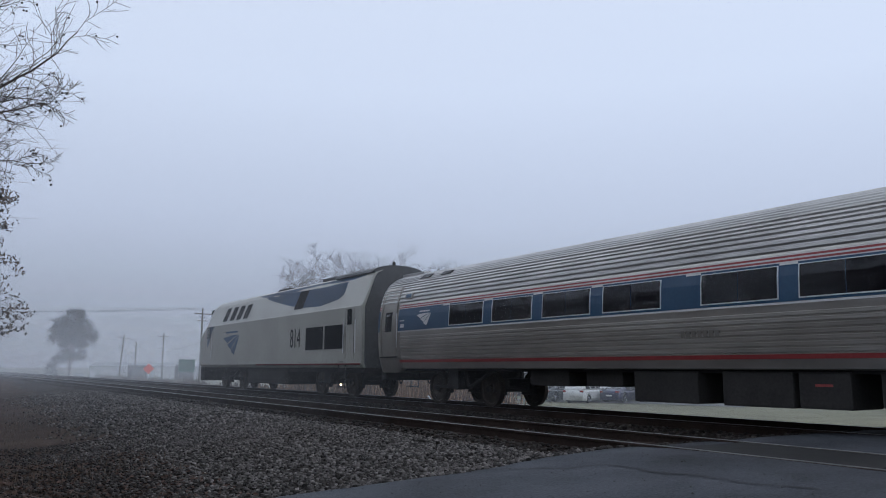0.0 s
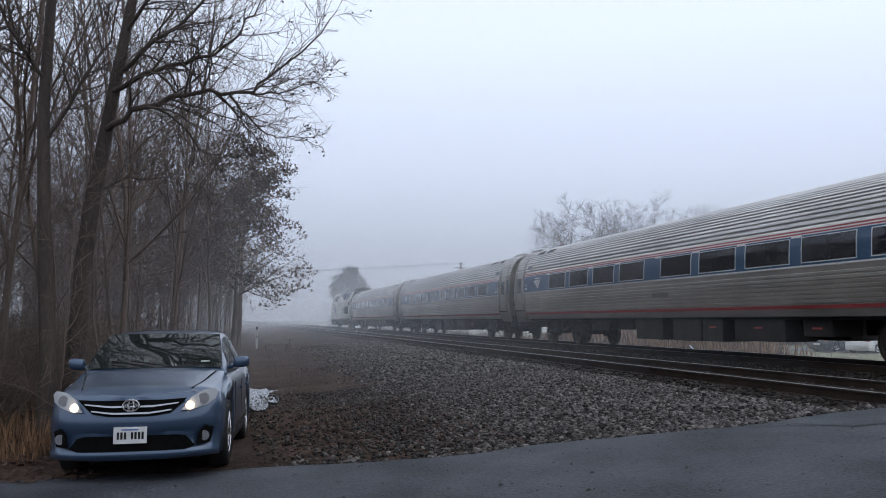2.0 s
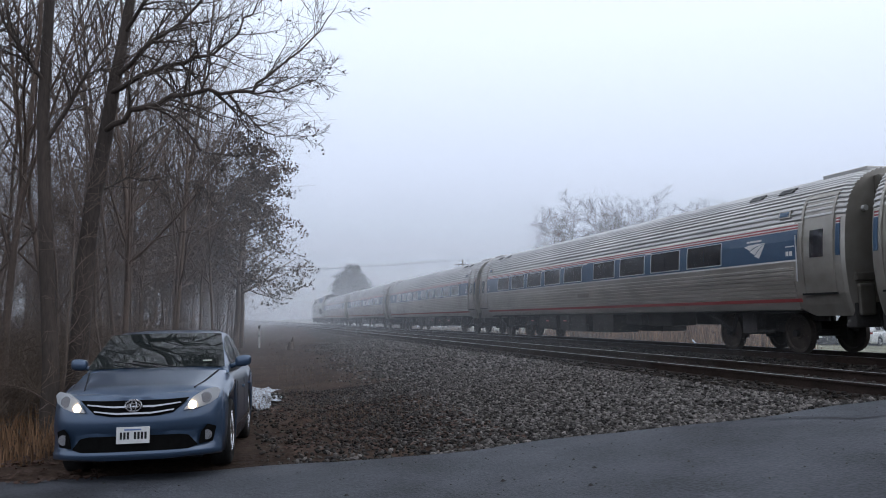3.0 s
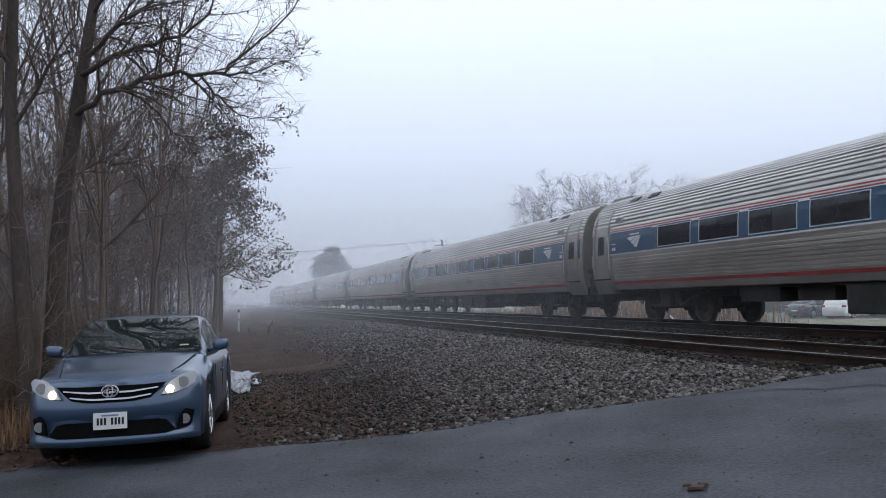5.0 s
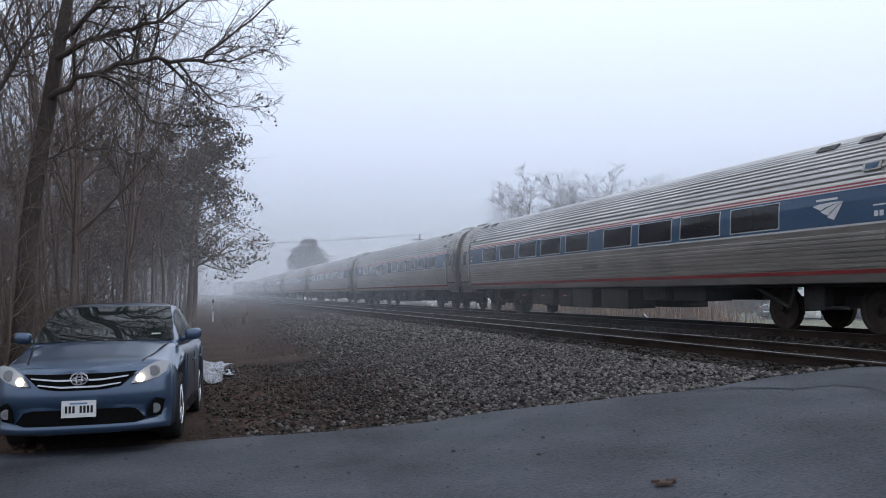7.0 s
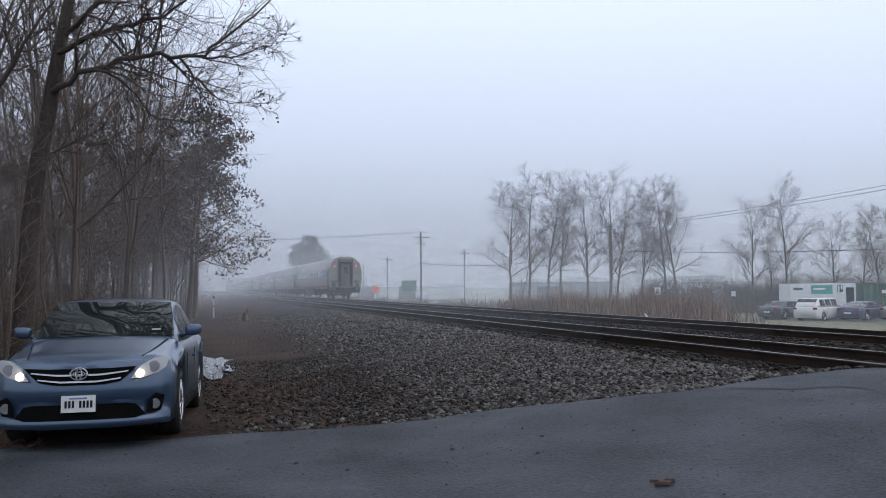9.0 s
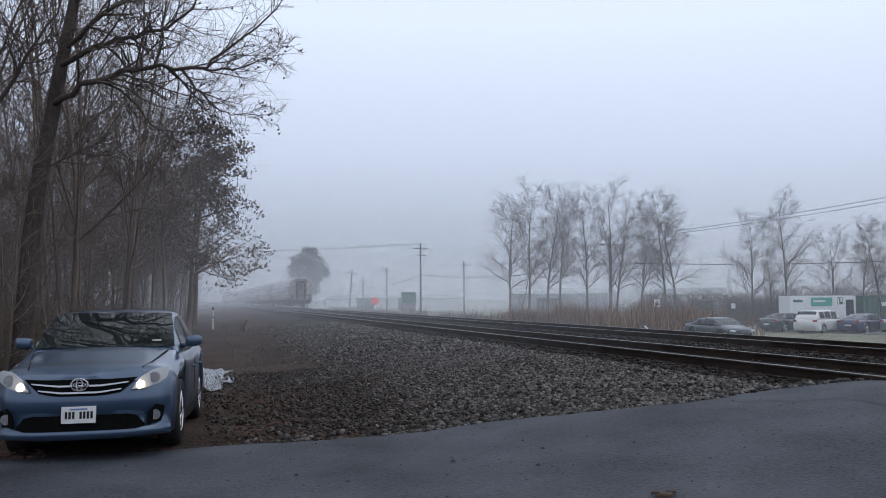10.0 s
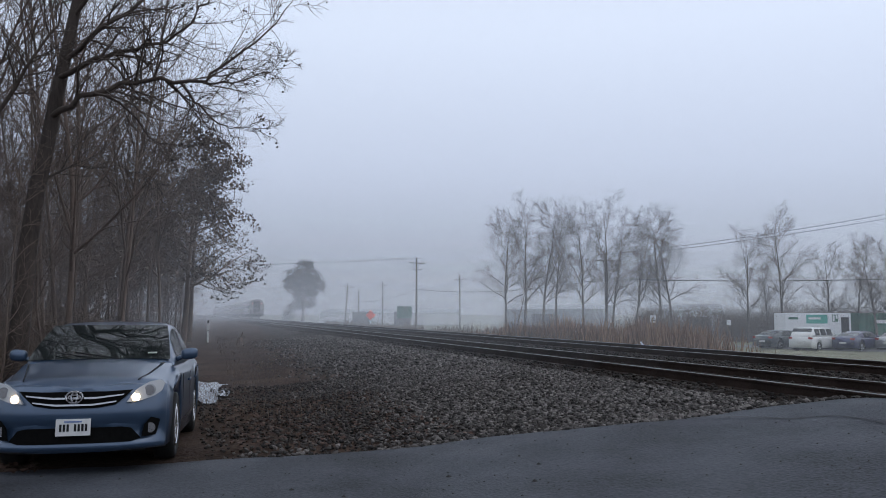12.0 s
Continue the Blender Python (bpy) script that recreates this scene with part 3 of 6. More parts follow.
    for a, b, x0, zl in ((6.6, 7.5, 1.25, 0.56), (8.0, 9.9, 1.34, 0.42), (10.35, 11.25, 1.37, 0.37), (11.35, 12.75, 1.38, 0.36), (13.3, 14.9, 1.38, 0.36), (15.4, 16.5, 1.2, 0.62), (17.0, 18.4, 1.25, 0.60)):
        for s in (-1, 1):
            bm = bmesh.new()
            box(bm, s * 0.45, s * x0, a, b, zl, 0.95, 0.03)
            e = part("equipment_box", bm, M["under"], car)
            if b - a > 1.8 or b - a < 0.91:
                bm = bmesh.new()
                box(bm, s * x0, s * (x0 + 0.008), (a + b) / 2 - 0.15, (a + b) / 2 + 0.15, 0.72, 0.76)
                part("warning_plate", bm, M["red"], e)
    bm = bmesh.new()
    rod(bm, (1.0, 9.7, 0.7), (1.0, 11.4, 0.7), 0.18, n=12)
    part("air_tank", bm, M["under"], car)
    for yy in (4.1, CAR_L - 4.1):
        build_truck(car, yy, wheel)
    return car


def loco_section(y, L=21.0):
    """Half section of the boxy engine; the nose (high y) slopes, the tail stays square."""
    nose = smoothstep(L - 3.3, L - 0.1, y)
    top = 4.30 - 1.05 * smoothstep(L - 2.2, L, y) ** 1.2
    w = 1.50 - 0.14 * nose
    sh = 3.05 - 0.5 * smoothstep(L - 1.6, L, y)
    return [(w - 0.08, 1.02), (w, 1.15), (w, 1.6), (w, 2.3), (w, sh), (w - 0.02, sh + 0.02), (w - 0.40 * (1 - nose * 0.4), top - 0.28), (w - 0.52, top - 0.12), (w - 0.75, top - 0.03), (0, top)]


def build_locomotive(wheel):
    L = 21.0
    eng = new("locomotive")
    tagged(eng, "silver-grey diesel locomotive with blue roof sweep and dark grilles", "locomotive", group="passenger train")
    bm = bmesh.new()
    ys = [0.9, 1.0, 4, 8, 12, 16, 17.5, 18.3, 18.9, 19.4, 19.8, 20.2, 20.5, 20.75]
    loft(bm, [[(x, y, z) for x, z in loco_section(y)] + [(-x, y, z) for x, z in loco_section(y)[-2::-1]] for y in ys])
    bmesh.ops.recalc_face_normals(bm, faces=bm.faces)
    part("body", bm, M["loco_grey"], eng, "silver-grey painted steel body")

    def on_side(y, z, proud):
        p = loco_section(y)
        for (xa, za), (xb, zb) in zip(p, p[1:]):
            if za <= z <= zb and zb > za:
                return xa + (xb - xa) * (z - za) / (zb - za) + proud
        return p[3][0] + proud

    def plate(name, y0, y1, z0, z1, m, proud=0.012, label="", curve=None, parent=None):
        for s in (-1, 1):
            bm = bmesh.new()
            n, k = 8 if curve else 3, 4
            a = [[(s * on_side(y, z, proud), y, z) for z in ((curve(y) if curve else z0) + (z1 - (curve(y) if curve else z0)) * q / k for q in range(k + 1))] for y in np.linspace(y0, y1, n)]
            loft(bm, a, closed=False)
            bmesh.ops.solidify(bm, geom=list(bm.faces), thickness=0.02)
            part(name, bm, m, parent or eng, label)
    # blue sweeps along the shoulder: tail, middle and cab
    plate("blue_sweep", 1.6, 12.5, 3.2, 4.17, M["loco_blue"], 0.01, "blue painted sweep along the roof shoulder", lambda y: 4.15 - 0.92 * math.sin(math.pi * min(max((y - 1.6) / 10.9, 0), 1) ** 0.6))
    plate("blue_cab", 17.9, 19.3, 2.4, 3.02, M["loco_blue"], 0.01, "blue painted cab side", lambda y: 3.0 - 1.0 * smoothstep(17.9, 19.3, y))
    plate("side_grille", 2.3, 3.95, 1.66, 2.48, M["loco_dark"], 0.02, "dark radiator grille")
    plate("side_grille", 4.1, 5.75, 1.66, 2.48, M["loco_dark"], 0.02, "dark radiator grille")
    plate("roof_intake", 6.4, 7.3, 3.25, 3.98, M["loco_dark"], 0.02)
    for a in (13.0, 14.0, 15.0, 16.1):
        plate("cab_louvre", a, a + 0.66, 3.2, 3.85, M["loco_dark"], 0.02)
    plate("cab_window", 18.75, 19.4, 2.45, 3.0, M["train_glass"], 0.03)
    plate("side_window", 1.66, 2.02, 2.45, 2.98, M["train_glass"], 0.02)
    for yy in (1.5, 2.16):
        plate("door_seam", yy, yy + 0.025, 1.3, 3.0, M["loco_dark"], 0.006)
    plate("sill_stripe", 1.0, 20.0, 1.10, 1.16, M["red"], 0.012)
    for yy in (1.35, 2.3, 18.2):
        bm = bmesh.new()
        for s in (-1, 1):
            rod(bm, (s * 1.54, yy, 1.5), (s * 1.54, yy, 2.6), 0.016, n=6)
        part("grab_rail", bm, M["alu"], eng)
    bm = bmesh.new()
    for s in (-1, 1):
        for blade in (((0, .88), (.6, 1), (.98, 1), (.68, .88), (.28, .6)), ((.27, .52), (.72, .86), (1, .99), (.80, .76), (.52, .28)), ((.5, .18), (.82, .72), (1, .96), (.92, .66), (.72, 0))):
            slab(bm, [(s * 1.502, 15.1 + s * (u - .5) * 2.4, 1.6 + v * 0.9) for u, v in blade], (s * 0.008, 0, 0))
        box(bm, s * 1.502, s * 1.509, 14.1, 15.9, 2.60, 2.69)
    part("blue_mark", bm, M["loco_blue"], eng, "blue three-stroke mark on the side")
    cu = bpy.data.curves.new("road_number", "FONT")
    cu.body, cu.size, cu.extrude, cu.align_x = "814", 1.02, 0.004, "CENTER"
    tx = new("road_number", cu)
    dg = bpy.context.evaluated_depsgraph_get()
    me = bpy.data.meshes.new_from_object(tx.evaluated_get(dg))
    bpy.data.objects.remove(tx)
    me.materials.clear()
    me.materials.append(M["loco_dark"])
    for s in (-1, 1):
        ob = new("road_number", me)
        ob.parent = eng
        ob.matrix_basis = Matrix.Translation((s * 1.512, 6.85, 1.78)) @ pose(0, 0, 0, 90, 0, 90 * s) @ Matrix.Diagonal((0.72, 1, 1, 1))
        ob["label"] = "dark painted digits 814"
    # tail wall, roof gear, nose
    bm = bmesh.new()
    sec = [(x * 0.93, z) for x, z in loco_section(2)]
    ring = sec + [(-x, z) for x, z in sec[-2::-1]]
    slab(bm, [(x, 0.9, z) for x, z in ring], (0, -0.05, 0))
    part("tail_wall", bm, M["tail_grey"], eng, "dark grey rear wall")
    bm = bmesh.new()
    n = 10
    loft(bm, [[(1.05 * math.cos(math.pi * k / n), y, 4.2 + 0.28 * math.sin(math.pi * k / n)) for k in range(n + 1)] for y in (1.0, 4.2)], closed=True)
    bmesh.ops.recalc_face_normals(bm, faces=bm.faces)
    part("radiator_hood", bm, M["tail_grey"], eng)
    for a, b, w, h in ((5.0, 6.4, 0.6, 4.44), (10.2, 11.6, 0.5, 4.42), (16.2, 16.5, 0.1, 4.45), (1.4, 1.5, 0.05, 4.65)):
        bm = bmesh.new()
        box(bm, -w, w, a, b, 4.25, h, 0.03)
        part("roof_box", bm, M["loco_dark"], eng)
    bm = bmesh.new()
    for s in (-1, 1):
        box(bm, s * 0.1, s * 1.1, 19.55, 19.95, 3.35, 3.95, 0.02)
    part("windscreen", bm, M["train_glass"], eng)
    bm = bmesh.new()
    box(bm, -1.25, 1.25, 1.2, 20.3, 0.85, 1.1)
    box(bm, -1.3, 1.3, 20.2, 20.85, 0.35, 1.1, 0.1)
    part("underframe", bm, M["under"], eng)
    bm = bmesh.new()
    box(bm, -1.35, 1.35, 8.0, 13.0, 0.35, 1.05, 0.2)
    part("fuel_tank", bm, M["under"], eng)
    for s in (-1, 1):
        bm = bmesh.new()
        for k in range(4):
            box(bm, s * 1.28, s * 1.5, 2.2, 2.75, 0.35 + 0.28 * k, 0.38 + 0.28 * k)
        rod(bm, (s * 1.48, 2.2, 0.3), (s * 1.48, 2.2, 1.5), 0.018, n=6)
        rod(bm, (s * 1.48, 2.75, 0.3), (s * 1.48, 2.75, 1.5), 0.018, n=6)
        part("ladder", bm, M["under"], eng)
        bm = bmesh.new()
        rod(bm, (s * 1.50, 2.45, 0.45), (s * 1.53, 2.45, 0.45), 0.03, n=10)
        if s < 0:
            part("step_lamp", bm, M["lamp_glow"], eng)
        else:
            bm.free()
    bm = bmesh.new()
    box(bm, -0.16, 0.16, 0.1, 1.0, 0.75, 1.0, 0.04)
    part("coupler", bm, M["under"], eng)
    for yy in (4.4, 16.6):
        build_truck(eng, yy, wheel, 2.8, 0.50)
    return eng


def build_train():
    wheel = wheel_mesh()
    first = build_coach(wheel)
    first.scale = (1, 1, 1.03)
    cars = [first] + [copy_thing(first, Matrix()) for i in range(8)]
    eng = build_locomotive(wheel)
    eng.scale = (1, 0.955, 1.02)
    # the last coach shows two red tail lamps
    for s in (-1, 1):
        bm = bmesh.new()
        rod(bm, (s * 1.02, CAR_L - 0.36, 3.02), (s * 1.02, CAR_L - 0.26, 3.02), 0.052, n=14)
        part("tail_lamp", bm, M["red_light"], cars[0], "lit red tail lamp")
    cars[0]["label"] = "last stainless steel coach with lit red tail lamps"
    return cars, eng


TAIL = [(0.0, -211.4), (3.0, -116.9), (6.0, -22.4), (9.0, 72.4), (12.0, 167.2)]
TURNED = (0, 3, 5)


def motions():
    for i, car in enumerate(coaches):
        walk(car, [(t, pose(FAR_TRACK, y + (i + (i in TURNED)) * CAR_L, RAIL_TOP, 0, 0, 180 if i in TURNED else 0)) for t, y in TAIL])
    walk(engine, [(t, pose(FAR_TRACK, y + 9 * CAR_L, RAIL_TOP)) for t, y in TAIL])
    walk(passing_car, [(t, pose(30.4, y, land_z(30.4, 40) + 0.05)) for t, y in ((0.0, 205.0), (8.0, 74.5), (9.5, 49.0), (10.0, 40.4), (10.5, 31.8), (12.0, 6.5))])


# ---- trees ----
class Wood:
    """Collects tapered, bent limbs as one mesh."""

    def __init__(self, seed, thin=0.004):
        self.v, self.f, self.rng, self.tips, self.thin, self.bole = [], [], random.Random(seed), [], thin, 0
        self.spread = (0.55, 1.15)

    def tube(self, pts, radii, n):
        base = len(self.v)
        up = Vector((0.3, 0.9, 0.2))
        for i, (p, r) in enumerate(zip(pts, radii)):
            d = (pts[min(i + 1, len(pts) - 1)] - pts[max(i - 1, 0)]).normalized()
            a = d.cross(up)
            a = a.normalized() if a.length > 0.05 else d.orthogonal().normalized()
            b = d.cross(a)
            for k in range(n):
                w = 2 * math.pi * k / n
                self.v.append(tuple(p + a * (r * math.cos(w)) + b * (r * math.sin(w))))
        for i in range(len(pts) - 1):
            for k in range(n):
                q = (k + 1) % n
                self.f.append((base + i * n + k, base + i * n + q, base + (i + 1) * n + q, base + (i + 1) * n + k))

    def limb(self, p, d, length, r, level, last, kids, wander, lift, droop=0.0):
        rng = self.rng
        steps = max(3, min(9, int(length / 0.35) + 2)) if level < last else 3
        pts, radii, q, h = [p.copy()], [r], p.copy(), d.normalized()
        dirs = [h.copy()]
        for i in range(steps):
            h = (h + Vector((rng.gauss(0, wander), rng.gauss(0, wander), rng.gauss(0, wander) + lift - droop))).normalized()
            q = q + h * (length / steps)
            pts.append(q.copy())
            radii.append(max(r * (1 - 0.8 * (i + 1) / steps), self.thin))
            dirs.append(h.copy())
        self.tube(pts, radii, 7 if level == 0 else 5 if level == 1 else 3)
        if level >= last:
            self.tips.append(pts[-1])
            return
        self.grow(pts, radii, dirs, length, level, last, kids, wander, lift, droop)

    def grow(self, pts, radii, dirs, length, level, last, kids, wander, lift, droop, start=None):
        rng = self.rng
        n = kids[level]
        start = (0.35 if level == 0 else 0.15) if start is None else start
        for k in range(n):
            t = start + (1 - start) * (k + rng.random()) / n
            i = min(int(t * (len(pts) - 1)), len(pts) - 2)
            f = t * (len(pts) - 1) - i
            p = pts[i].lerp(pts[i + 1], f)
            rr = radii[i] * (1 - f) + radii[i + 1] * f
            side = dirs[i].orthogonal().normalized()
            side.rotate(Matrix.Rotation(rng.uniform(0, 2 * math.pi), 3, dirs[i]))
            spread = rng.uniform(*self.spread)
            d = dirs[i] * math.cos(spread) + side * math.sin(spread)
            ln = length * rng.uniform(0.34, 0.58) * (1.15 - 0.5 * t)
            self.limb(p, d, ln, max(rr * 0.62, self.thin), level + 1, last, kids, wander * 1.1, lift * 0.8, droop)

    def mesh(self, name, mat):
        return array_mesh(name, self.v, self.f, mat, True)

    def pieces(self, mat):
        """The trunk and the branching crown as two meshes."""
        k = max(max(q) for q in self.f[:self.bole]) + 1
        low = array_mesh("trunk", self.v[:k], self.f[:self.bole], mat, True)
        high = array_mesh("branchwork", self.v[k:], [tuple(i - k for i in q) for q in self.f[self.bole:]], mat, True)
        return (("trunk", low), ("branchwork", high))


def plant(tree, pieces):
    for n, me in pieces:
        ob = new(n, me)
        ob.parent = tree


def trunk_tree(seed, height, r, lean, kids, start, wander=0.05, lift=0.02, last=3, crown=1.0, thin=0.004, spread=(0.55, 1.15)):
    w = Wood(seed, thin)
    w.spread = spread
    rng = w.rng
    pts, radii, dirs, q, h = [Vector((0, 0, -0.3))], [r * 1.35], [Vector((0, 0, 1))], Vector((0, 0, -0.3)), Vector((lean[0], lean[1], 1)).normalized()
    steps = 14
    for i in range(steps):
        h = (h + Vector((rng.gauss(0, wander), rng.gauss(0, wander), 0.05))).normalized()
        q = q + h * ((height + 0.3) / steps)
        pts.append(q.copy())
        radii.append(max(r * (1 - 0.93 * ((i + 1) / steps) ** 0.9), 0.012))
        dirs.append(h.copy())
    w.tube(pts, radii, 9)
    w.bole = len(w.f)
    w.grow(pts, radii, dirs, height * 0.62 * crown, 0, last, kids, 0.075, lift, 0.0, start)
    return w


def leaf_cloud(name, centres, n, spread, size, mat, seed, flat=0.5):
    rng = random.Random(seed)
    v, f = [], []
    for i in range(n):
        c = centres[rng.randrange(len(centres))]
        p = Vector(c) + Vector((rng.gauss(0, spread), rng.gauss(0, spread), rng.gauss(0, spread * 0.7)))
        a = Vector((rng.gauss(0, 1), rng.gauss(0, 1), rng.gauss(0, flat))).normalized() * size * rng.uniform(0.5, 1.3)
        b = a.orthogonal().normalized()
        b.rotate(Matrix.Rotation(rng.uniform(0, 6.28), 3, a.normalized()))
        b *= size * 0.45
        k = len(v)
        v += [tuple(p - a), tuple(p + b), tuple(p + a), tuple(p - b)]
        f.append((k, k + 1, k + 2, k + 3))
    return array_mesh(name, v, f, mat)


def hang_balls(tree, tips, count, seed):
    rng = random.Random(seed)
    bm = bmesh.new()
    bmesh.ops.create_icosphere(bm, subdivisions=1, radius=0.02)
    ball = link_mesh("seed_ball", bm, M["under"])
    for i in range(count):
        ob = new("seed_ball", ball)
        ob.parent = tree
        ob.location = Vector(tips[rng.randrange(len(tips))]) + Vector((rng.uniform(-.05, .05), rng.uniform(-.05, .05), -rng.uniform(0.02, 0.06)))


def build_near_tree():
    """The forked sweetgum at the wood's edge, whose long limbs reach out over the track side."""
    w = Wood(11)
    tree = new("sweetgum_tree")
    tagged(tree, "bare sweetgum tree with long drooping limbs and seed balls", "tree")
    trunk = [Vector(p) for p in ((-2.52, 13.4, -0.3), (-2.46, 13.4, 0.85), (-2.37, 13.4, 2.6), (-2.29, 13.4, 3.45), (-2.13, 13.4, 4.47), (-2.03, 13.4, 5.2), (-1.92, 13.4, 5.9), (-1.75, 13.4, 7.0), (-1.5, 13.3, 9.5), (-1.4, 13.2, 12.0))]
    w.tube(trunk, [0.19, 0.15, 0.135, 0.125, 0.11, 0.10, 0.088, 0.075, 0.05, 0.02], 12)
    second = [Vector(p) for p in ((-2.75, 12.9, -0.3), (-2.75, 13.0, 0.9), (-2.85, 13.0, 2.5), (-2.95, 13.0, 4.8), (-2.9, 13.0, 6.5), (-2.75, 13.0, 9.0), (-2.7, 13.0, 12.0))]
    w.tube(second, [0.15, 0.12, 0.105, 0.09, 0.075, 0.05, 0.02], 9)
    w.bole = len(w.f)
    limbs = [
        ([(-2.10, 13.35, 4.62), (-1.67, 13.0, 4.92), (-1.08, 13.0, 5.16), (-0.51, 13.0, 5.28), (0.12, 13.0, 5.30), (0.56, 13.0, 5.73), (1.13, 13.0, 6.25), (1.54, 13.0, 6.83)], 0.062),
        ([(-0.22, 13.0, 5.28), (0.03, 12.9, 4.99), (0.28, 12.9, 4.70), (0.58, 12.9, 4.56), (1.22, 12.9, 4.61)], 0.030),
        ([(-2.02, 13.3, 5.25), (-1.46, 12.9, 5.52), (-1.04, 12.9, 5.69), (-0.53, 12.9, 5.82), (-0.19, 12.9, 6.10), (0.18, 12.9, 6.62), (0.44, 12.9, 7.26)], 0.055),
        ([(-1.96, 13.3, 5.55), (-1.33, 12.8, 6.01), (-0.82, 12.8, 6.45), (-0.42, 12.8, 7.09), (0.0, 12.8, 7.7)], 0.052),
        ([(-1.45, 13.1, 5.05), (-1.02, 13.4, 4.87), (-0.66, 13.6, 4.47), (-0.20, 13.6, 4.31), (0.25, 13.6, 4.42)], 0.026),
        ([(-1.84, 13.35, 6.3), (-1.26, 12.9, 7.01), (-0.61, 12.9, 7.67), (-0.03, 12.9, 8.53)], 0.045),
        ([(-2.9, 13.0, 4.4), (-2.36, 12.7, 5.19), (-1.98, 12.6, 5.91), (-1.71, 12.6, 7.0)], 0.045),
        ([(-2.3, 13.4, 3.6), (-1.8, 13.9, 4.0), (-1.2, 14.2, 4.1), (-0.6, 14.3, 3.9)], 0.022),
        ([(0.12, 13.0, 5.30), (0.6, 12.9, 5.32), (1.1, 12.9, 5.5), (1.45, 12.8, 5.75)], 0.022),
        ([(-2.9, 13.0, 5.2), (-3.4, 12.6, 6.0), (-3.7, 12.3, 7.2)], 0.05),
    ]
    for pts, r in limbs:
        p = [Vector(a) for a in pts]
        fine = []
        for a, b in zip(p, p[1:]):
            for k in range(3):
                fine.append(a.lerp(b, k / 3) + Vector((w.rng.gauss(0, .02), w.rng.gauss(0, .05), w.rng.gauss(0, .025))))
        fine.append(p[-1])
        n = len(fine)
        radii = [max(0.85 * r * (1 - 0.88 * i / (n - 1)), 0.006) for i in range(n)]
        dirs = [(fine[min(i + 1, n - 1)] - fine[max(i - 1, 0)]).normalized() for i in range(n)]
        w.tube(fine, radii, 6)
        length = sum((b - a).length for a, b in zip(fine, fine[1:]))
        w.grow(fine, radii, dirs, length * 0.62, 1, 3, [0, 24, 9, 0], 0.15, 0.01, 0.0, 0.12)
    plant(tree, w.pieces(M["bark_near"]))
    outer = [p for p in w.tips if p.x > -0.3 and p.z < 7.5]
    hang_balls(tree, outer, 110, 5)


def build_woods():
    rng = random.Random(21)
    kinds = []
    for i in range(7):
        wd = trunk_tree(100 + i, rng.uniform(12, 17), rng.uniform(0.05, 0.085), (rng.uniform(-.06, .06), rng.uniform(-.05, .05)), [22, 8, 4, 0], 0.18, 0.035, 0.05, spread=(0.4, 1.0), thin=0.0034)
        kinds.append(wd.pieces(M["bark"]))
    thin = []
    for i in range(4):
        wd = trunk_tree(140 + i, rng.uniform(5.5, 9), 0.035, (rng.uniform(-.12, .12), rng.uniform(-.1, .1)), [16, 6, 4, 0], 0.12, 0.06, 0.05)
        thin.append(wd.pieces(M["bark"]))
    spots = [(-3.9, 15.0), (-2.3, 17.2), (-4.8, 16.0), (-1.6, 20.5), (-3.0, 22.0), (-6.0, 14.0), (-5.5, 19.5), (-2.0, 25.5), (-7.5, 18.0), (-0.9, 29.0)]
    for i in range(110):
        y = 16 + 75 * rng.random() ** 1.1
        edge = -2.2 + 0.06 * (y - 14) if y < 50 else 0.2
        x = edge - rng.random() ** 1.3 * 22 - 0.6
        spots.append((x, y))
    for i, (x, y) in enumerate(spots):
        tree = new("bare_tree")
        s = rng.uniform(0.8, 1.15)
        tree.matrix_basis = Matrix.Translation((x, y, land_z(x, y))) @ pose(0, 0, 0, 0, 0, rng.uniform(0, 360)) @ Matrix.Diagonal((s, s, s * rng.uniform(0.9, 1.1), 1))
        tagged(tree, "tall bare hardwood with a slim grey-brown trunk", "tree", group="trees of the wood")
        plant(tree, kinds[i % 7])
    for i in range(150):
        y = 11 + 55 * rng.random() ** 1.3
        edge = -2.4 + 0.06 * (y - 14)
        x = edge - rng.random() * 9
        tree = new("sapling")
        s = rng.uniform(0.6, 1.1)
        tree.matrix_basis = Matrix.Translation((x, y, land_z(x, y))) @ pose(0, 0, 0, 0, 0, rng.uniform(0, 360)) @ Matrix.Diagonal((s, s, s, 1))
        tagged(tree, "thin bare sapling in the undergrowth", "tree", group="saplings of the wood")
        plant(tree, thin[i % 4])


def build_leafy_oaks():
    """Trees at the wood's edge that have kept their dark dry leaves."""
    for k, (x, y, h, n, wide) in enumerate(((-0.2, 39.45, 9.4, 9500, 1.15), (-2.54, 35.19, 9.5, 1500, 1.0), (0, 49.04, 10.5, 3000, 1.1), (-4.59, 30.95, 9.0, 500, 0.9))):
        wd = trunk_tree(300 + k, h, 0.17, (0.05, 0), [26, 8, 4, 0], 0.32, 0.05, 0.01, crown=wide, spread=(0.75, 1.35))
        tree = new("oak_tree")
        tree.location = (x, y, land_z(x, y))
        tagged(tree, "oak keeping its dark brown winter leaves", "tree", group="leafy oaks")
        plant(tree, wd.pieces(M["bark"]))
        tips = [p for p in wd.tips if p.z > 1.8]
        c = new("crown", leaf_cloud("crown", tips, n, 0.16, 0.10, M["dead_leaf"], 50 + k, 1.2))
        c.parent = tree


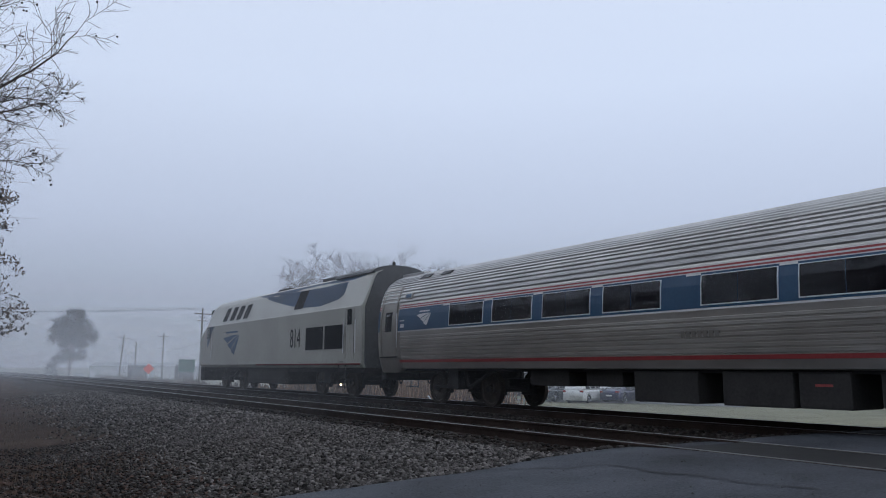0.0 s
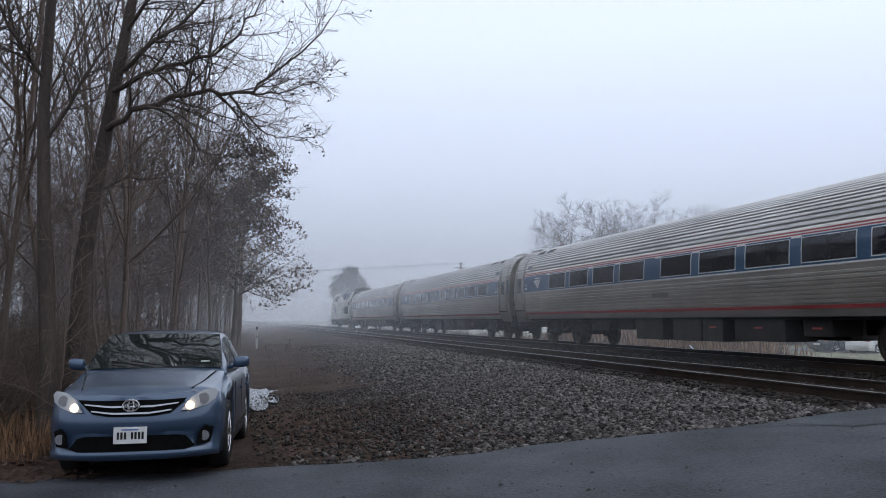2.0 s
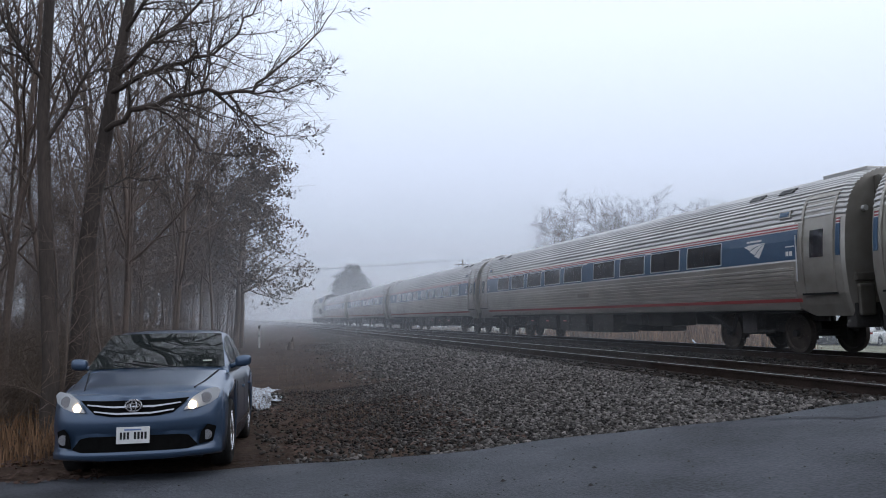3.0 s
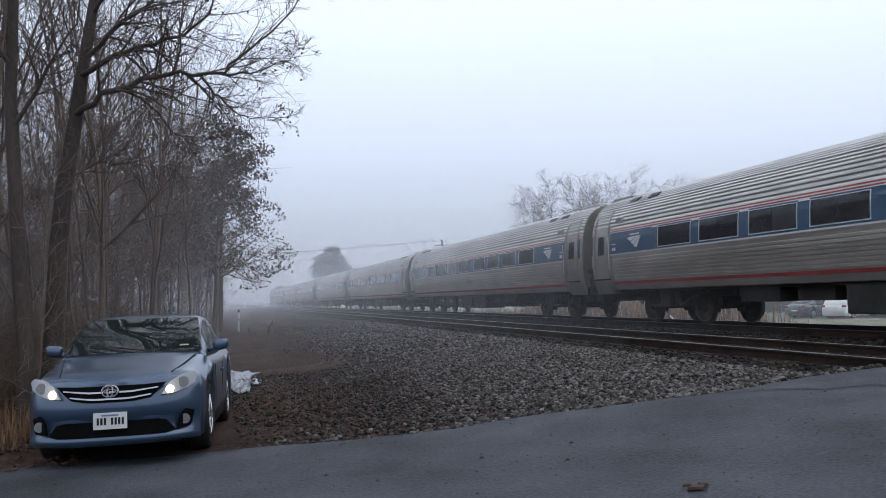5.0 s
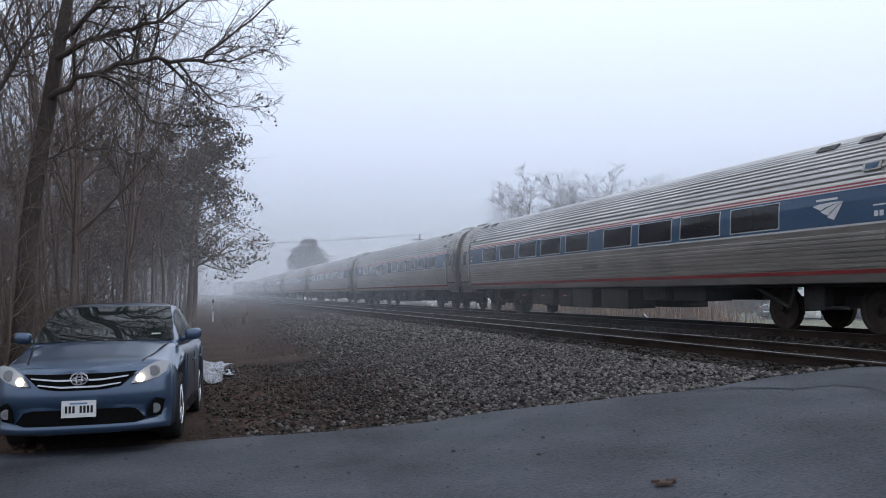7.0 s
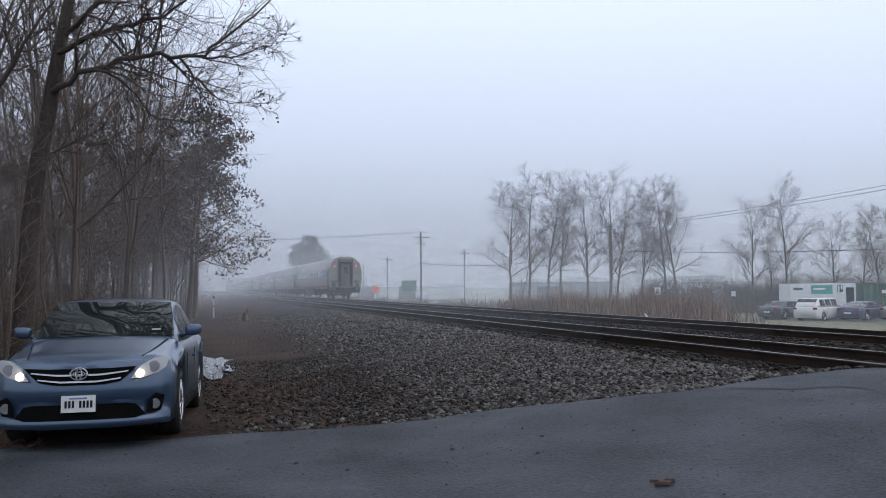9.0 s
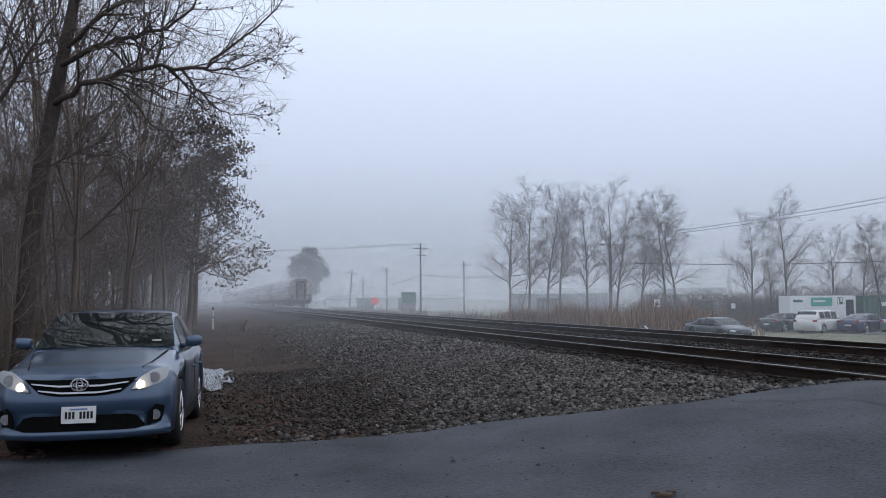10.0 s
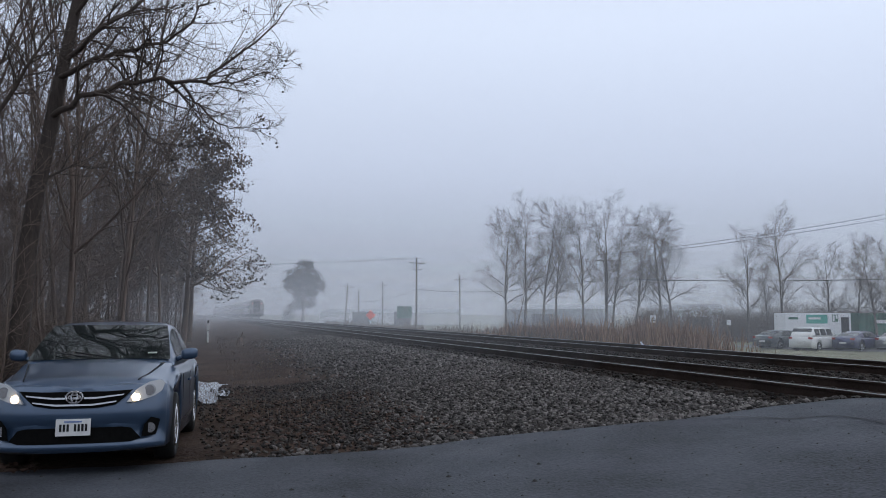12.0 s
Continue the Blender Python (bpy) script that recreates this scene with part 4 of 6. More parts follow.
def build_far_trees():
    rng = random.Random(31)
    kinds = []
    for i in range(6):
        wd = trunk_tree(400 + i, rng.uniform(15.5, 17.5), 0.2, (rng.uniform(-.05, .05), rng.uniform(-.05, .05)), [24, 11, 7, 0], 0.28, 0.035, 0.02, crown=1.1, thin=0.0085, spread=(0.42, 1.0))
        kinds.append(wd.pieces(M["bark_far"]))
    spots = [(34.85, 83.72, .98), (36.58, 82.85, 1.0), (38.5, 82.11, 1.02), (39.93, 81.34, .95), (42.68, 79.81, .92), (44.73, 78.77, .94), (45.45, 78.29, .9), (47.5, 77.05, .85), (50.09, 75.42, .95), (51.02, 74.85, .9), (50.48, 62.04, .68), (52.71, 60.09, .74), (55.59, 57.45, .62), (57.61, 56.43, .6), (56.25, 52.78, .6), (59.43, 51.93, .55), (61.4, 56.25, .6), (53.89, 63.1, .5), (63.69, 51.14, .6), (59.75, 43.53, .62), (62.11, 38.38, .6)]
    for i, (x, y, s) in enumerate(spots):
        tree = new("bare_tree")
        tree.matrix_basis = Matrix.Translation((x, y, land_z(x, y))) @ pose(0, 0, 0, 0, 0, rng.uniform(0, 360)) @ Matrix.Diagonal((s, s, s * 0.84, 1))
        tagged(tree, "tall bare grey tree standing in brown scrub", "tree", group="bare trees past the tracks")
        plant(tree, kinds[i % 6])
    wd = trunk_tree(450, 5.6, 0.07, (0.1, 0), [12, 5, 3, 0], 0.2, 0.06, 0.05)
    tree = new("small_bare_tree")
    tree.location = (22.77, 53.89, land_z(22.77, 53.89))
    tagged(tree, "small dark bare tree beside the track", "tree")
    plant(tree, wd.pieces(M["bark"]))
    # the large evergreen standing alone in the fog
    wd = trunk_tree(460, 15.5, 0.45, (0, 0), [18, 7, 3, 0], 0.25, 0.03, 0.06, crown=0.7)
    tree = new("evergreen_tree")
    tree.location = (27.75, 200.66, land_z(27, 188))
    tagged(tree, "large dense round-topped tree standing in the fog", "tree")
    plant(tree, wd.pieces(M["bark"]))
    cs = []
    for lx, ly, lz, lr in ((-2.4, 0, 11.6, 3.0), (2.8, 1, 11.0, 2.9), (0.2, -1, 13.6, 2.6), (-1.0, 0, 8.2, 2.0), (2.0, 0, 8.0, 1.7), (-3.6, 0, 9.2, 1.3), (4.6, 0, 9.3, 1.2), (-2.6, 0, 4.6, 1.3), (-0.8, 0, 6.0, 1.8), (1.8, 1, 5.4, 1.3), (0, 0, 10.4, 2.8), (-3.9, 0, 2.2, 1.6), (1.2, 2, 15.0, 1.4)):
        for i in range(int(7 * lr * lr)):
            q = Vector((rng.gauss(0, 1), rng.gauss(0, 1), rng.gauss(0, 0.85))).normalized() * lr * rng.random() ** 0.4
            cs.append((lx + q.x, ly + q.y, lz + q.z))
    c = new("crown", leaf_cloud("crown", cs, 13000, 0.42, 0.26, M["evergreen"], 61))
    c.parent = tree


def blades(name, region, count, height, width, mat, seed, label, category):
    rng = random.Random(seed)
    v, f = [], []
    for i in range(count):
        x, y = region(rng)
        z = land_z(x, y)
        h = height * rng.uniform(0.3, 1.15) * (0.9 + 0.9 * noise.noise((x * 0.35, y * 0.35, 6)))
        a = rng.uniform(0, 6.28)
        dx, dy = math.cos(a) * width * rng.uniform(.6, 1.4), math.sin(a) * width * rng.uniform(.6, 1.4)
        lx, ly = rng.gauss(0, .18) * h, rng.gauss(0, .18) * h
        k = len(v)
        v += [(x - dx, y - dy, z - .03), (x + dx, y + dy, z - .03), (x + lx * .5 + dx * .7, y + ly * .5 + dy * .7, z + h * .6), (x + lx * .5 - dx * .7, y + ly * .5 - dy * .7, z + h * .6), (x + lx, y + ly, z + h)]
        f += [(k, k + 1, k + 2, k + 3), (k + 3, k + 2, k + 4)]
    ob = new(name, array_mesh(name, v, f, mat))
    tagged(ob, label, category, kind="stuff")


def build_undergrowth():
    def reeds(r):
        u = r.random()
        return 24.0 + 10 * u + r.gauss(0, 1.2), 58 - 9 * u + r.gauss(0, 3.0)

    def verge(r):
        y = r.uniform(22, 140)
        return r.uniform(18.5, 21.5) + 0.02 * y, y

    def wood_edge(r):
        y = 10 + 45 * r.random() ** 1.4
        return -2.0 + 0.055 * (y - 14) - abs(r.gauss(0, 1.7)), y

    def strip(r):
        y = 12 + 45 * r.random() ** 1.2
        return 0.6 + 0.02 * y + abs(r.gauss(0, 1.5)), y
    blades("reed_bed", reeds, 14000, 1.9, 0.035, M["dry_grass"], 71, "tall dry brown reeds below the bare trees", "reeds")
    blades("verge_grass", verge, 5000, 0.55, 0.03, M["dry_grass"], 72, "dry brown weeds along the far ballast", "grass")
    def scrub(r):
        y = 45 + 115 * r.random() ** 1.3
        return 20.5 + 0.035 * y + abs(r.gauss(0, 1.6)), y
    blades("scrub", scrub, 9000, 1.5, 0.03, M["brush"], 77, "dark tangled weeds along the far side of the tracks", "weeds")
    blades("wood_edge_grass", wood_edge, 7000, 0.42, 0.010, M["dry_grass"], 73, "dry grass and weeds at the wood's edge", "grass")
    blades("strip_grass", strip, 2600, 0.12, 0.006, M["brush"], 74, "sparse dry grass on the gravel strip", "grass")
    rng = random.Random(75)
    wd = Wood(76)
    for i in range(26):
        p = Vector((rng.gauss(0, .5), rng.gauss(0, .5), -.1))
        wd.limb(p, Vector((rng.gauss(0, .5), rng.gauss(0, .5), 1)), rng.uniform(1.2, 2.2), 0.014, 1, 3, [0, 8, 4, 0], 0.16, 0.02)
    bush = wd.mesh("branchwork", M["brush"])
    for i in range(95):
        if i < 40:
            y = 10.5 + 40 * rng.random() ** 1.4
            x = -3.0 + 0.05 * (y - 14) - rng.random() * 7
            lab, s = "tangled leafless brush under the trees", rng.uniform(.6, 1.2)
        else:
            u = rng.random()
            x, y = 47 + 25 * u + rng.gauss(0, 1.8), 69 - 14 * u + rng.gauss(0, 2.2)
            lab, s = "tangled leafless brush behind the lot", rng.uniform(1.1, 2.3)
        b = new("bush")
        b.matrix_basis = Matrix.Translation((x, y, land_z(x, y))) @ pose(0, 0, 0, 0, 0, rng.uniform(0, 360)) @ Matrix.Diagonal((s, s, s, 1))
        tagged(b, lab, "bush", group="brush")
        t = new("branchwork", bush)
        t.parent = b
    # fallen leaves along the wood's edge
    v, f = [], []
    for i in range(2200):
        x, y = -1.4 - abs(rng.gauss(0, 1.6)), 8.8 + abs(rng.gauss(0, 5))
        if rng.random() < 0.3:
            x, y = rng.uniform(0.5, 3.4), rng.uniform(9.3, 15)
        z = land_z(x, y) + 0.03
        a = rng.uniform(0, 6.28)
        s = rng.uniform(.02, .05)
        k = len(v)
        for q in range(5):
            rr = s * (1 if q % 2 else .7)
            v.append((x + rr * math.cos(a + q * 1.2566), y + rr * math.sin(a + q * 1.2566), z + rng.uniform(0, .035)))
        f.append(tuple(range(k, k + 5)))
    tagged(new("leaf_litter", array_mesh("leaf_litter", v, f, M["litter"])), "reddish brown fallen leaves on the ground", "leaves", kind="stuff")


def stone_shape(rng, n=8):
    bm = bmesh.new()
    bmesh.ops.create_icosphere(bm, subdivisions=1, radius=1.0)
    for q in bm.verts:
        q.co *= rng.uniform(0.62, 1.1)
        q.co.x *= 1.15
        q.co.z *= 0.72
    vs = [tuple(q.co) for q in bm.verts]
    fs = [tuple(q.index for q in face.verts) for face in bm.faces]
    bm.free()
    return np.array(vs), np.array(fs)


def build_ballast():
    rng = random.Random(81)
    shapes = [stone_shape(rng) for i in range(10)]
    nr = np.random.default_rng(5)

    def cloud(name, count, xs, ys, size, power=1.0, label="", stone="ballast", fade=None):
        vv, ff, off = [], [], 0
        for i in range(count):
            x, y = nr.uniform(*xs), ys[0] + (ys[1] - ys[0]) * nr.random() ** power
            if y < road_far_edge(x) + 0.03:
                continue
            if nr.random() < 0.8 * (1 - smoothstep(0.4, 2.8, x - 0.03 * (y - 9))):
                continue
            if fade and nr.random() > smoothstep(fade[0], fade[1], x - 0.03 * (y - 9) + 0.9 * noise.noise((x * 0.7, y * 0.5, 2))):
                continue
            s = size * (0.5 + nr.random() * 0.75)
            v, f = shapes[i % 10]
            a, b = nr.uniform(0, 6.28), nr.uniform(-.6, .6)
            ca, sa, cb, sb = math.cos(a), math.sin(a), math.cos(b), math.sin(b)
            R = np.array([[ca, -sa, 0], [sa, ca, 0], [0, 0, 1]]) @ np.array([[1, 0, 0], [0, cb, -sb], [0, sb, cb]])
            vv.append((v @ R.T) * s + (x, y, land_z(x, y) + s * 0.25 + nr.uniform(0, .02)))
            ff.append(f + off)
            off += len(v)
        me = bpy.data.meshes.new(name)
        V, Fc = np.concatenate(vv), np.concatenate(ff)
        me.vertices.add(len(V))
        me.vertices.foreach_set("co", V.ravel())
        me.loops.add(Fc.size)
        me.loops.foreach_set("vertex_index", Fc.ravel().astype(np.int32))
        me.polygons.add(len(Fc))
        me.polygons.foreach_set("loop_start", np.arange(0, Fc.size, 3, dtype=np.int32))
        me.update()
        me.validate()
        me.materials.append(M[stone])
        tagged(new(name, me), label, "ballast", kind="stuff")
    cloud("ballast_bank", 33000, (1.4, 7.5), (7.7, 18.0), 0.028, 1.0, "loose grey crushed-stone ballast on the bank", fade=(1.6, 5.2))
    cloud("ballast_foot", 22000, (0.2, 5.2), (8.2, 18.0), 0.026, 1.0, "dark damp stones at the foot of the bank", "ballast_damp", fade=(5.4, 1.6))
    cloud("ballast_slope", 24000, (1.0, 7.5), (18.0, 44.0), 0.040, 1.2, "grey crushed-stone ballast along the track side", fade=(1.6, 5.6))
    cloud("ballast_bed", 11000, (7.4, 15.8), (7.9, 42.0), 0.045, 1.3, "dark stone ballast between the rails", "ballast_dark")
    # the stones at the road's edge, loose one by one
    pile = new("ballast_stones")
    tagged(pile, "single loose ballast stones beside the asphalt", "stones")
    meshes = [array_mesh("stone", [tuple(p * 0.034) for p in v], [tuple(int(q) for q in t) for t in f], M["ballast"]) for v, f in shapes]
    for i in range(280):
        x = rng.uniform(0.5, 8.0)
        y = road_far_edge(x) + abs(rng.gauss(0.12, 0.22))
        s = rng.uniform(.6, 1.35)
        ob = new("stone", meshes[i % 10])
        ob.parent = pile
        ob.matrix_basis = Matrix.Translation((x, y, land_z(x, y) + 0.03 * s)) @ pose(0, 0, 0, rng.uniform(-30, 30), rng.uniform(-30, 30), rng.uniform(0, 360)) @ Matrix.Diagonal((s, s, s, 1))


def build_grit():
    """Specks of grit and crumbled leaf on the asphalt."""
    rng = random.Random(91)
    v, f = [], []
    for i in range(420):
        x = rng.uniform(-1.5, 8.5)
        y = rng.uniform(3.6, 8.6)
        if y > road_far_edge(x) - 0.05:
            continue
        s, a = rng.uniform(0.006, 0.016) * (2.0 if rng.random() < 0.06 else 1), rng.uniform(0, 6.28)
        k, z = len(v), road_z(x) + 0.004
        for q in range(4):
            v.append((x + s * math.cos(a + q * 1.57), y + s * math.sin(a + q * 1.57) * 0.7, z))
        v.append((x, y, z + s * 0.7))
        f += [(k + q, k + (q + 1) % 4, k + 4) for q in range(4)]
    tagged(new("road_grit", array_mesh("road_grit", v, f, M["under"])), "dark grit scattered on the asphalt", "grit", kind="stuff")


def build_fog():
    """Banks of thin fog standing across the line, one behind the other."""
    ys = [15, 18, 22, 26, 31, 36, 42, 49, 57, 65, 74, 83, 93, 103, 114, 126, 139, 153, 168, 184, 202, 222]
    bank = new("fog_bank")
    tagged(bank, "thin grey morning fog hanging over the line", "fog", kind="stuff")
    for i, y in enumerate(ys):
        step = (ys[i + 1] - y) if i + 1 < len(ys) else 40
        d = 1 - math.exp(-step / (FOG_NEAR if y < 75 else FOG_FAR))
        m = fog_sheet("thin_fog", d, 0.0, 16.0)
        bm = bmesh.new()
        poly(bm, [(-160, y, -3), (260, y, -3), (260, y, 60), (-160, y, 60)])
        part("fog", bm, m, bank)


FOG_NEAR, FOG_FAR = 205.0, 170.0


# ---- cars ----
def build_car(name, paint, label, group="", L=4.54, W=1.76, H=1.465, wb=2.60, front=0.95, kind="sedan", lit=False):
    """A car whose nose points to -y, standing at the origin of its own space (centre of the wheelbase)."""
    car = new(name)
    tagged(car, label, "car", group=group)
    yf, yr = -wb / 2 - front, -wb / 2 - front + L
    R = 0.345
    belt = 0.92 if kind == "sedan" else 1.12
    suv = kind != "sedan"

    def top(y):
        s = (y - yf) / L
        if suv:
            return 0.78 + 0.34 * smoothstep(0.0, 0.2, s) - 0.10 * smoothstep(0.97, 1.0, s)
        hood = 0.755 + 0.11 * smoothstep(-0.02, 0.07, s) + 0.155 * smoothstep(0.05, 0.28, s)
        return hood + 0.04 * smoothstep(0.5, 0.85, s) - 0.10 * smoothstep(0.95, 1.0, s)

    def half(y):
        s = (y - yf) / L
        k = min((y - yf + 0.022) / 0.375, 1.0) ** 0.3125 * (1 - 0.05 * (1 - smoothstep(0.0, 0.28, s)))
        return (W / 2) * k * (1 - 0.10 * smoothstep(0.9, 1.02, s))

    def sill(y):
        z = 0.20 + 0.05 * smoothstep(yr - 0.5, yr, y)
        for wy in (-wb / 2, wb / 2):
            d = abs(y - wy)
            if d < R + 0.055:
                z = max(z, 0.32 + math.sqrt((R + 0.055) ** 2 - d * d))
        return z
    ys = sorted(set([yf + 0.012, yf + 0.03, yf + 0.055, yf + 0.15, yf + 0.25, yf + 0.31, yf + 0.36] + list(np.linspace(yf, yr, 46)) + [w + d for w in (-wb / 2, wb / 2) for d in np.linspace(-R - 0.06, R + 0.06, 17)]))
    bm = bmesh.new()
    rings = []
    for y in ys:
        w, t, b = half(y), top(y), sill(y)
        sh = t - 0.11
        b = min(b, sh - 0.03)
        r = [(w - 0.10, y, b), (w - 0.02, y, b + 0.012), (w, y, max(b + 0.02, min(b + 0.25, sh - 0.02))), (w - 0.005, y, max(b + 0.025, sh - 0.10)), (w - 0.04, y, sh), (w - 0.12, y, t - 0.03), (w - 0.28, y, t), (w * 0.35, y, t + 0.015), (0, y, t + 0.02)]
        rings.append(r + [(-p[0], p[1], p[2]) for p in r[-2::-1]])
    loft(bm, rings)
    bmesh.ops.recalc_face_normals(bm, faces=bm.faces)
    body = part("body", bm, paint, car, smooth=True)
    # greenhouse
    if suv:
        g = [(yf + 1.05, belt - 0.05, .0), (yf + 1.75, H - 0.06, .16), (yf + 2.3, H, .17), (yr - 0.5, H - 0.02, .17), (yr - 0.05, belt + .05, .06)]
    else:
        g = [(yf + 1.10, top(yf + 1.10) - 0.02, 0.03), (yf + 1.50, top(yf + 1.5) + 0.20, 0.09), (yf + 1.88, H - 0.055, 0.155), (yf + 2.2, H - 0.008, 0.17), (yf + 2.65, H, 0.175), (yf + 3.1, H - 0.03, 0.175), (yf + 3.4, H - 0.09, 0.16), (yr - 0.42, top(yr - 0.42) + 0.0, 0.12)]

    def roof(y):
        for (a, za, ia), (b, zb, ib) in zip(g, g[1:]):
            if a <= y <= b:
                k = (y - a) / (b - a)
                return za + (zb - za) * k, ia + (ib - ia) * k
        return g[-1][1:]

    def cabin(y, hgt, out=0.0):
        """A point on the cabin side at the share hgt of its height."""
        zr, ins = roof(y)
        z0 = top(y) - 0.05
        w0 = half(y) - 0.075
        return (w0 - (ins - 0.0) * hgt ** 1.15 + out, y, z0 + (zr - 0.05 - z0) * hgt)
    bm = bmesh.new()
    rings = []
    for y in np.linspace(g[0][0], g[-1][0], 30):
        zr, ins = roof(y)
        a = [cabin(y, h) for h in (0, 0.35, 0.7, 1.0)]
        a.append((a[-1][0] - 0.07, y, zr - 0.012))
        a.append((a[3][0] * 0.5, y, zr + 0.004))
        a.append((0, y, zr + 0.008))
        rings.append(a + [(-p[0], p[1], p[2]) for p in a[-2::-1]])
    loft(bm, rings, mi=0)
    bmesh.ops.recalc_face_normals(bm, faces=bm.faces)
    part("cabin", bm, paint, car, smooth=True)
    # glass: windscreen, rear window, side windows

    def screen(nm, ya, yb, lab):
        bm = bmesh.new()
        rows = []
        for y in np.linspace(ya, yb, 8):
            zr, ins = roof(y)
            wtop = cabin(y, 1.0)[0] + 0.0
            rows.append([(wtop * u, y, zr + 0.014 - 0.012 * abs(u) ** 3) for u in np.linspace(-0.985, 0.985, 11)])
        loft(bm, rows, closed=False)
        part(nm, bm, M["car_glass"], car, lab, smooth=True)
    if suv:
        screen("windscreen", g[0][0] + 0.08, g[1][0] - 0.03, "dark windscreen")
        screen("rear_window", g[3][0] + 0.05, g[4][0] - 0.2, "dark rear window")
        panes = ((yf + 1.75, yf + 2.55), (yf + 2.65, yf + 3.45), (yf + 3.55, yr - 0.62))
    else:
        screen("windscreen", g[0][0] + 0.06, g[2][0] - 0.01, "windscreen reflecting bare branches")
        screen("rear_window", g[6][0] + 0.02, g[7][0] - 0.07, "dark rear window")
        panes = ((yf + 1.62, yf + 2.42), (yf + 2.50, yf + 3.25))
    for s in (-1, 1):
        for a, b in panes:
            bm = bmesh.new()
            rows = [[(s * cabin(y, h, 0.008)[0], y, cabin(y, h)[2]) for h in np.linspace(0.16, 0.93, 5)] for y in np.linspace(a, b, 6)]
            loft(bm, rows, closed=False)
            bmesh.ops.solidify(bm, geom=list(bm.faces), thickness=0.006 * s)
            part("side_window", bm, M["car_glass"], car)
        # door seams and handles
        for y in (yf + 1.48, yf + 2.46, yf + 3.42):
            bm = bmesh.new()
            box(bm, s * (half(y) - 0.006), s * (half(y) + 0.0015), y - 0.003, y + 0.003, 0.45, top(y) - 0.16)
            part("door_seam", bm, M["rubber"], car)
        for y in (yf + 2.25, yf + 3.25):
            bm = bmesh.new()
            box(bm, s * (half(y) - 0.01), s * (half(y) + 0.03), y - 0.1, y + 0.1, 0.755, 0.785, 0.01)
            part("door_handle", bm, paint, car)
        ym, zm = yf + 1.52, top(yf + 1.42) + 0.055
        rings = []
        for u, ky, kz in ((0, .55, .5), (.08, .8, .8), (.25, 1, .95), (.6, 1, 1), (.85, .85, .88), (.97, .55, .62), (1.0, .25, .3)):
            rings.append([(s * (half(ym) - 0.035 + 0.185 * u), ym + 0.018 * u + 0.065 * ky * math.copysign(abs(math.cos(a)) ** 0.6, math.cos(a)), zm + 0.012 * u + 0.066 * kz * math.copysign(abs(math.sin(a)) ** 0.6, math.sin(a))) for a in (2 * math.pi * q / 14 for q in range(14))])
        bm = bmesh.new()
        loft(bm, rings)
        rod(bm, (s * (half(ym) - 0.10), ym, zm - 0.06), (s * (half(ym) + 0.0), ym, zm - 0.02), 0.028)
        bmesh.ops.recalc_face_normals(bm, faces=bm.faces)
        mir = part("wing_mirror", bm, paint, car, smooth=True)
        for wy in (-wb / 2, wb / 2):
            bm = bmesh.new()
            n = 26
            prof = [(0.215, 0.10), (0.30, 0.115), (0.335, 0.10), (R, 0.06), (R, -0.06), (0.335, -0.10), (0.2, -0.1)]
            rr = [[(s * (W / 2 - 0.125) + s * w, wy + r * math.cos(2 * math.pi * k / n), R + r * math.sin(2 * math.pi * k / n)) for r, w in prof] for k in range(n + 1)]
            loft(bm, rr, closed=False)
            wheel = part("wheel", bm, M["rubber"], car, "black tyre", smooth=True)
            bm = bmesh.new()
            xo = s * (W / 2 - 0.03)
            for k in range(10):
                a = 2 * math.pi * k / 10
                rod(bm, (xo, wy, R), (xo - s * 0.01, wy + 0.2 * math.cos(a), R + 0.2 * math.sin(a)), 0.028, 0.02, 6)
            rod(bm, (xo - s * 0.04, wy, R), (xo + s * 0.005, wy, R), 0.055, n=12)
            for k in range(24):
                a, b = 2 * math.pi * k / 24, 2 * math.pi * (k + 1) / 24
                rod(bm, (xo, wy + 0.205 * math.cos(a), R + 0.205 * math.sin(a)), (xo, wy + 0.205 * math.cos(b), R + 0.205 * math.sin(b)), 0.016, n=5)
            part("rim", bm, M["chrome"], wheel, "silver wheel cover")
            bm = bmesh.new()
            rod(bm, (s * (W / 2 - 0.3), wy, R), (s * (W / 2 - 0.06), wy, R), 0.215, n=20)
            part("wheel_hub", bm, M["under"], wheel)
    bm = bmesh.new()
    box(bm, -W / 2 + 0.26, W / 2 - 0.26, yf + 0.25, yr - 0.2, 0.17, 0.6)
    part("floor_pan", bm, M["rubber"], car)
    # nose

    def nose(x, z, out):
        """A point on the curved nose."""
        k = min(abs(x) / (W / 2), 1.0)
        return (x, yf + 0.015 + 0.34 * k ** 3.2 + 0.10 * max(0, z - 0.55) - out, z)

    def face(nm, outline, m, out, thick=0.03, lab="", parent=None, smooth=False):
        bm = bmesh.new()
        lo, hi = min(p[0] for p in outline), max(p[0] for p in outline)
        rings = []
        for x in np.linspace(lo + 1e-4, hi - 1e-4, 15):
            zs = []
            for (xa, za), (xb, zb) in zip(outline, outline[1:] + outline[:1]):
                if min(xa, xb) <= x <= max(xa, xb) and xa != xb:
                    zs.append(za + (zb - za) * (x - xa) / (xb - xa))
            z0, z1 = min(zs), max(zs)
            zs = [z0 + (z1 - z0) * k / 3 for k in range(4)]
            rings.append([nose(x, z, out) for z in zs] + [nose(x, z, out - thick) for z in zs[::-1]])
        loft(bm, rings)
        bmesh.ops.recalc_face_normals(bm, faces=bm.faces)
        return part(nm, bm, m, parent or car, lab)
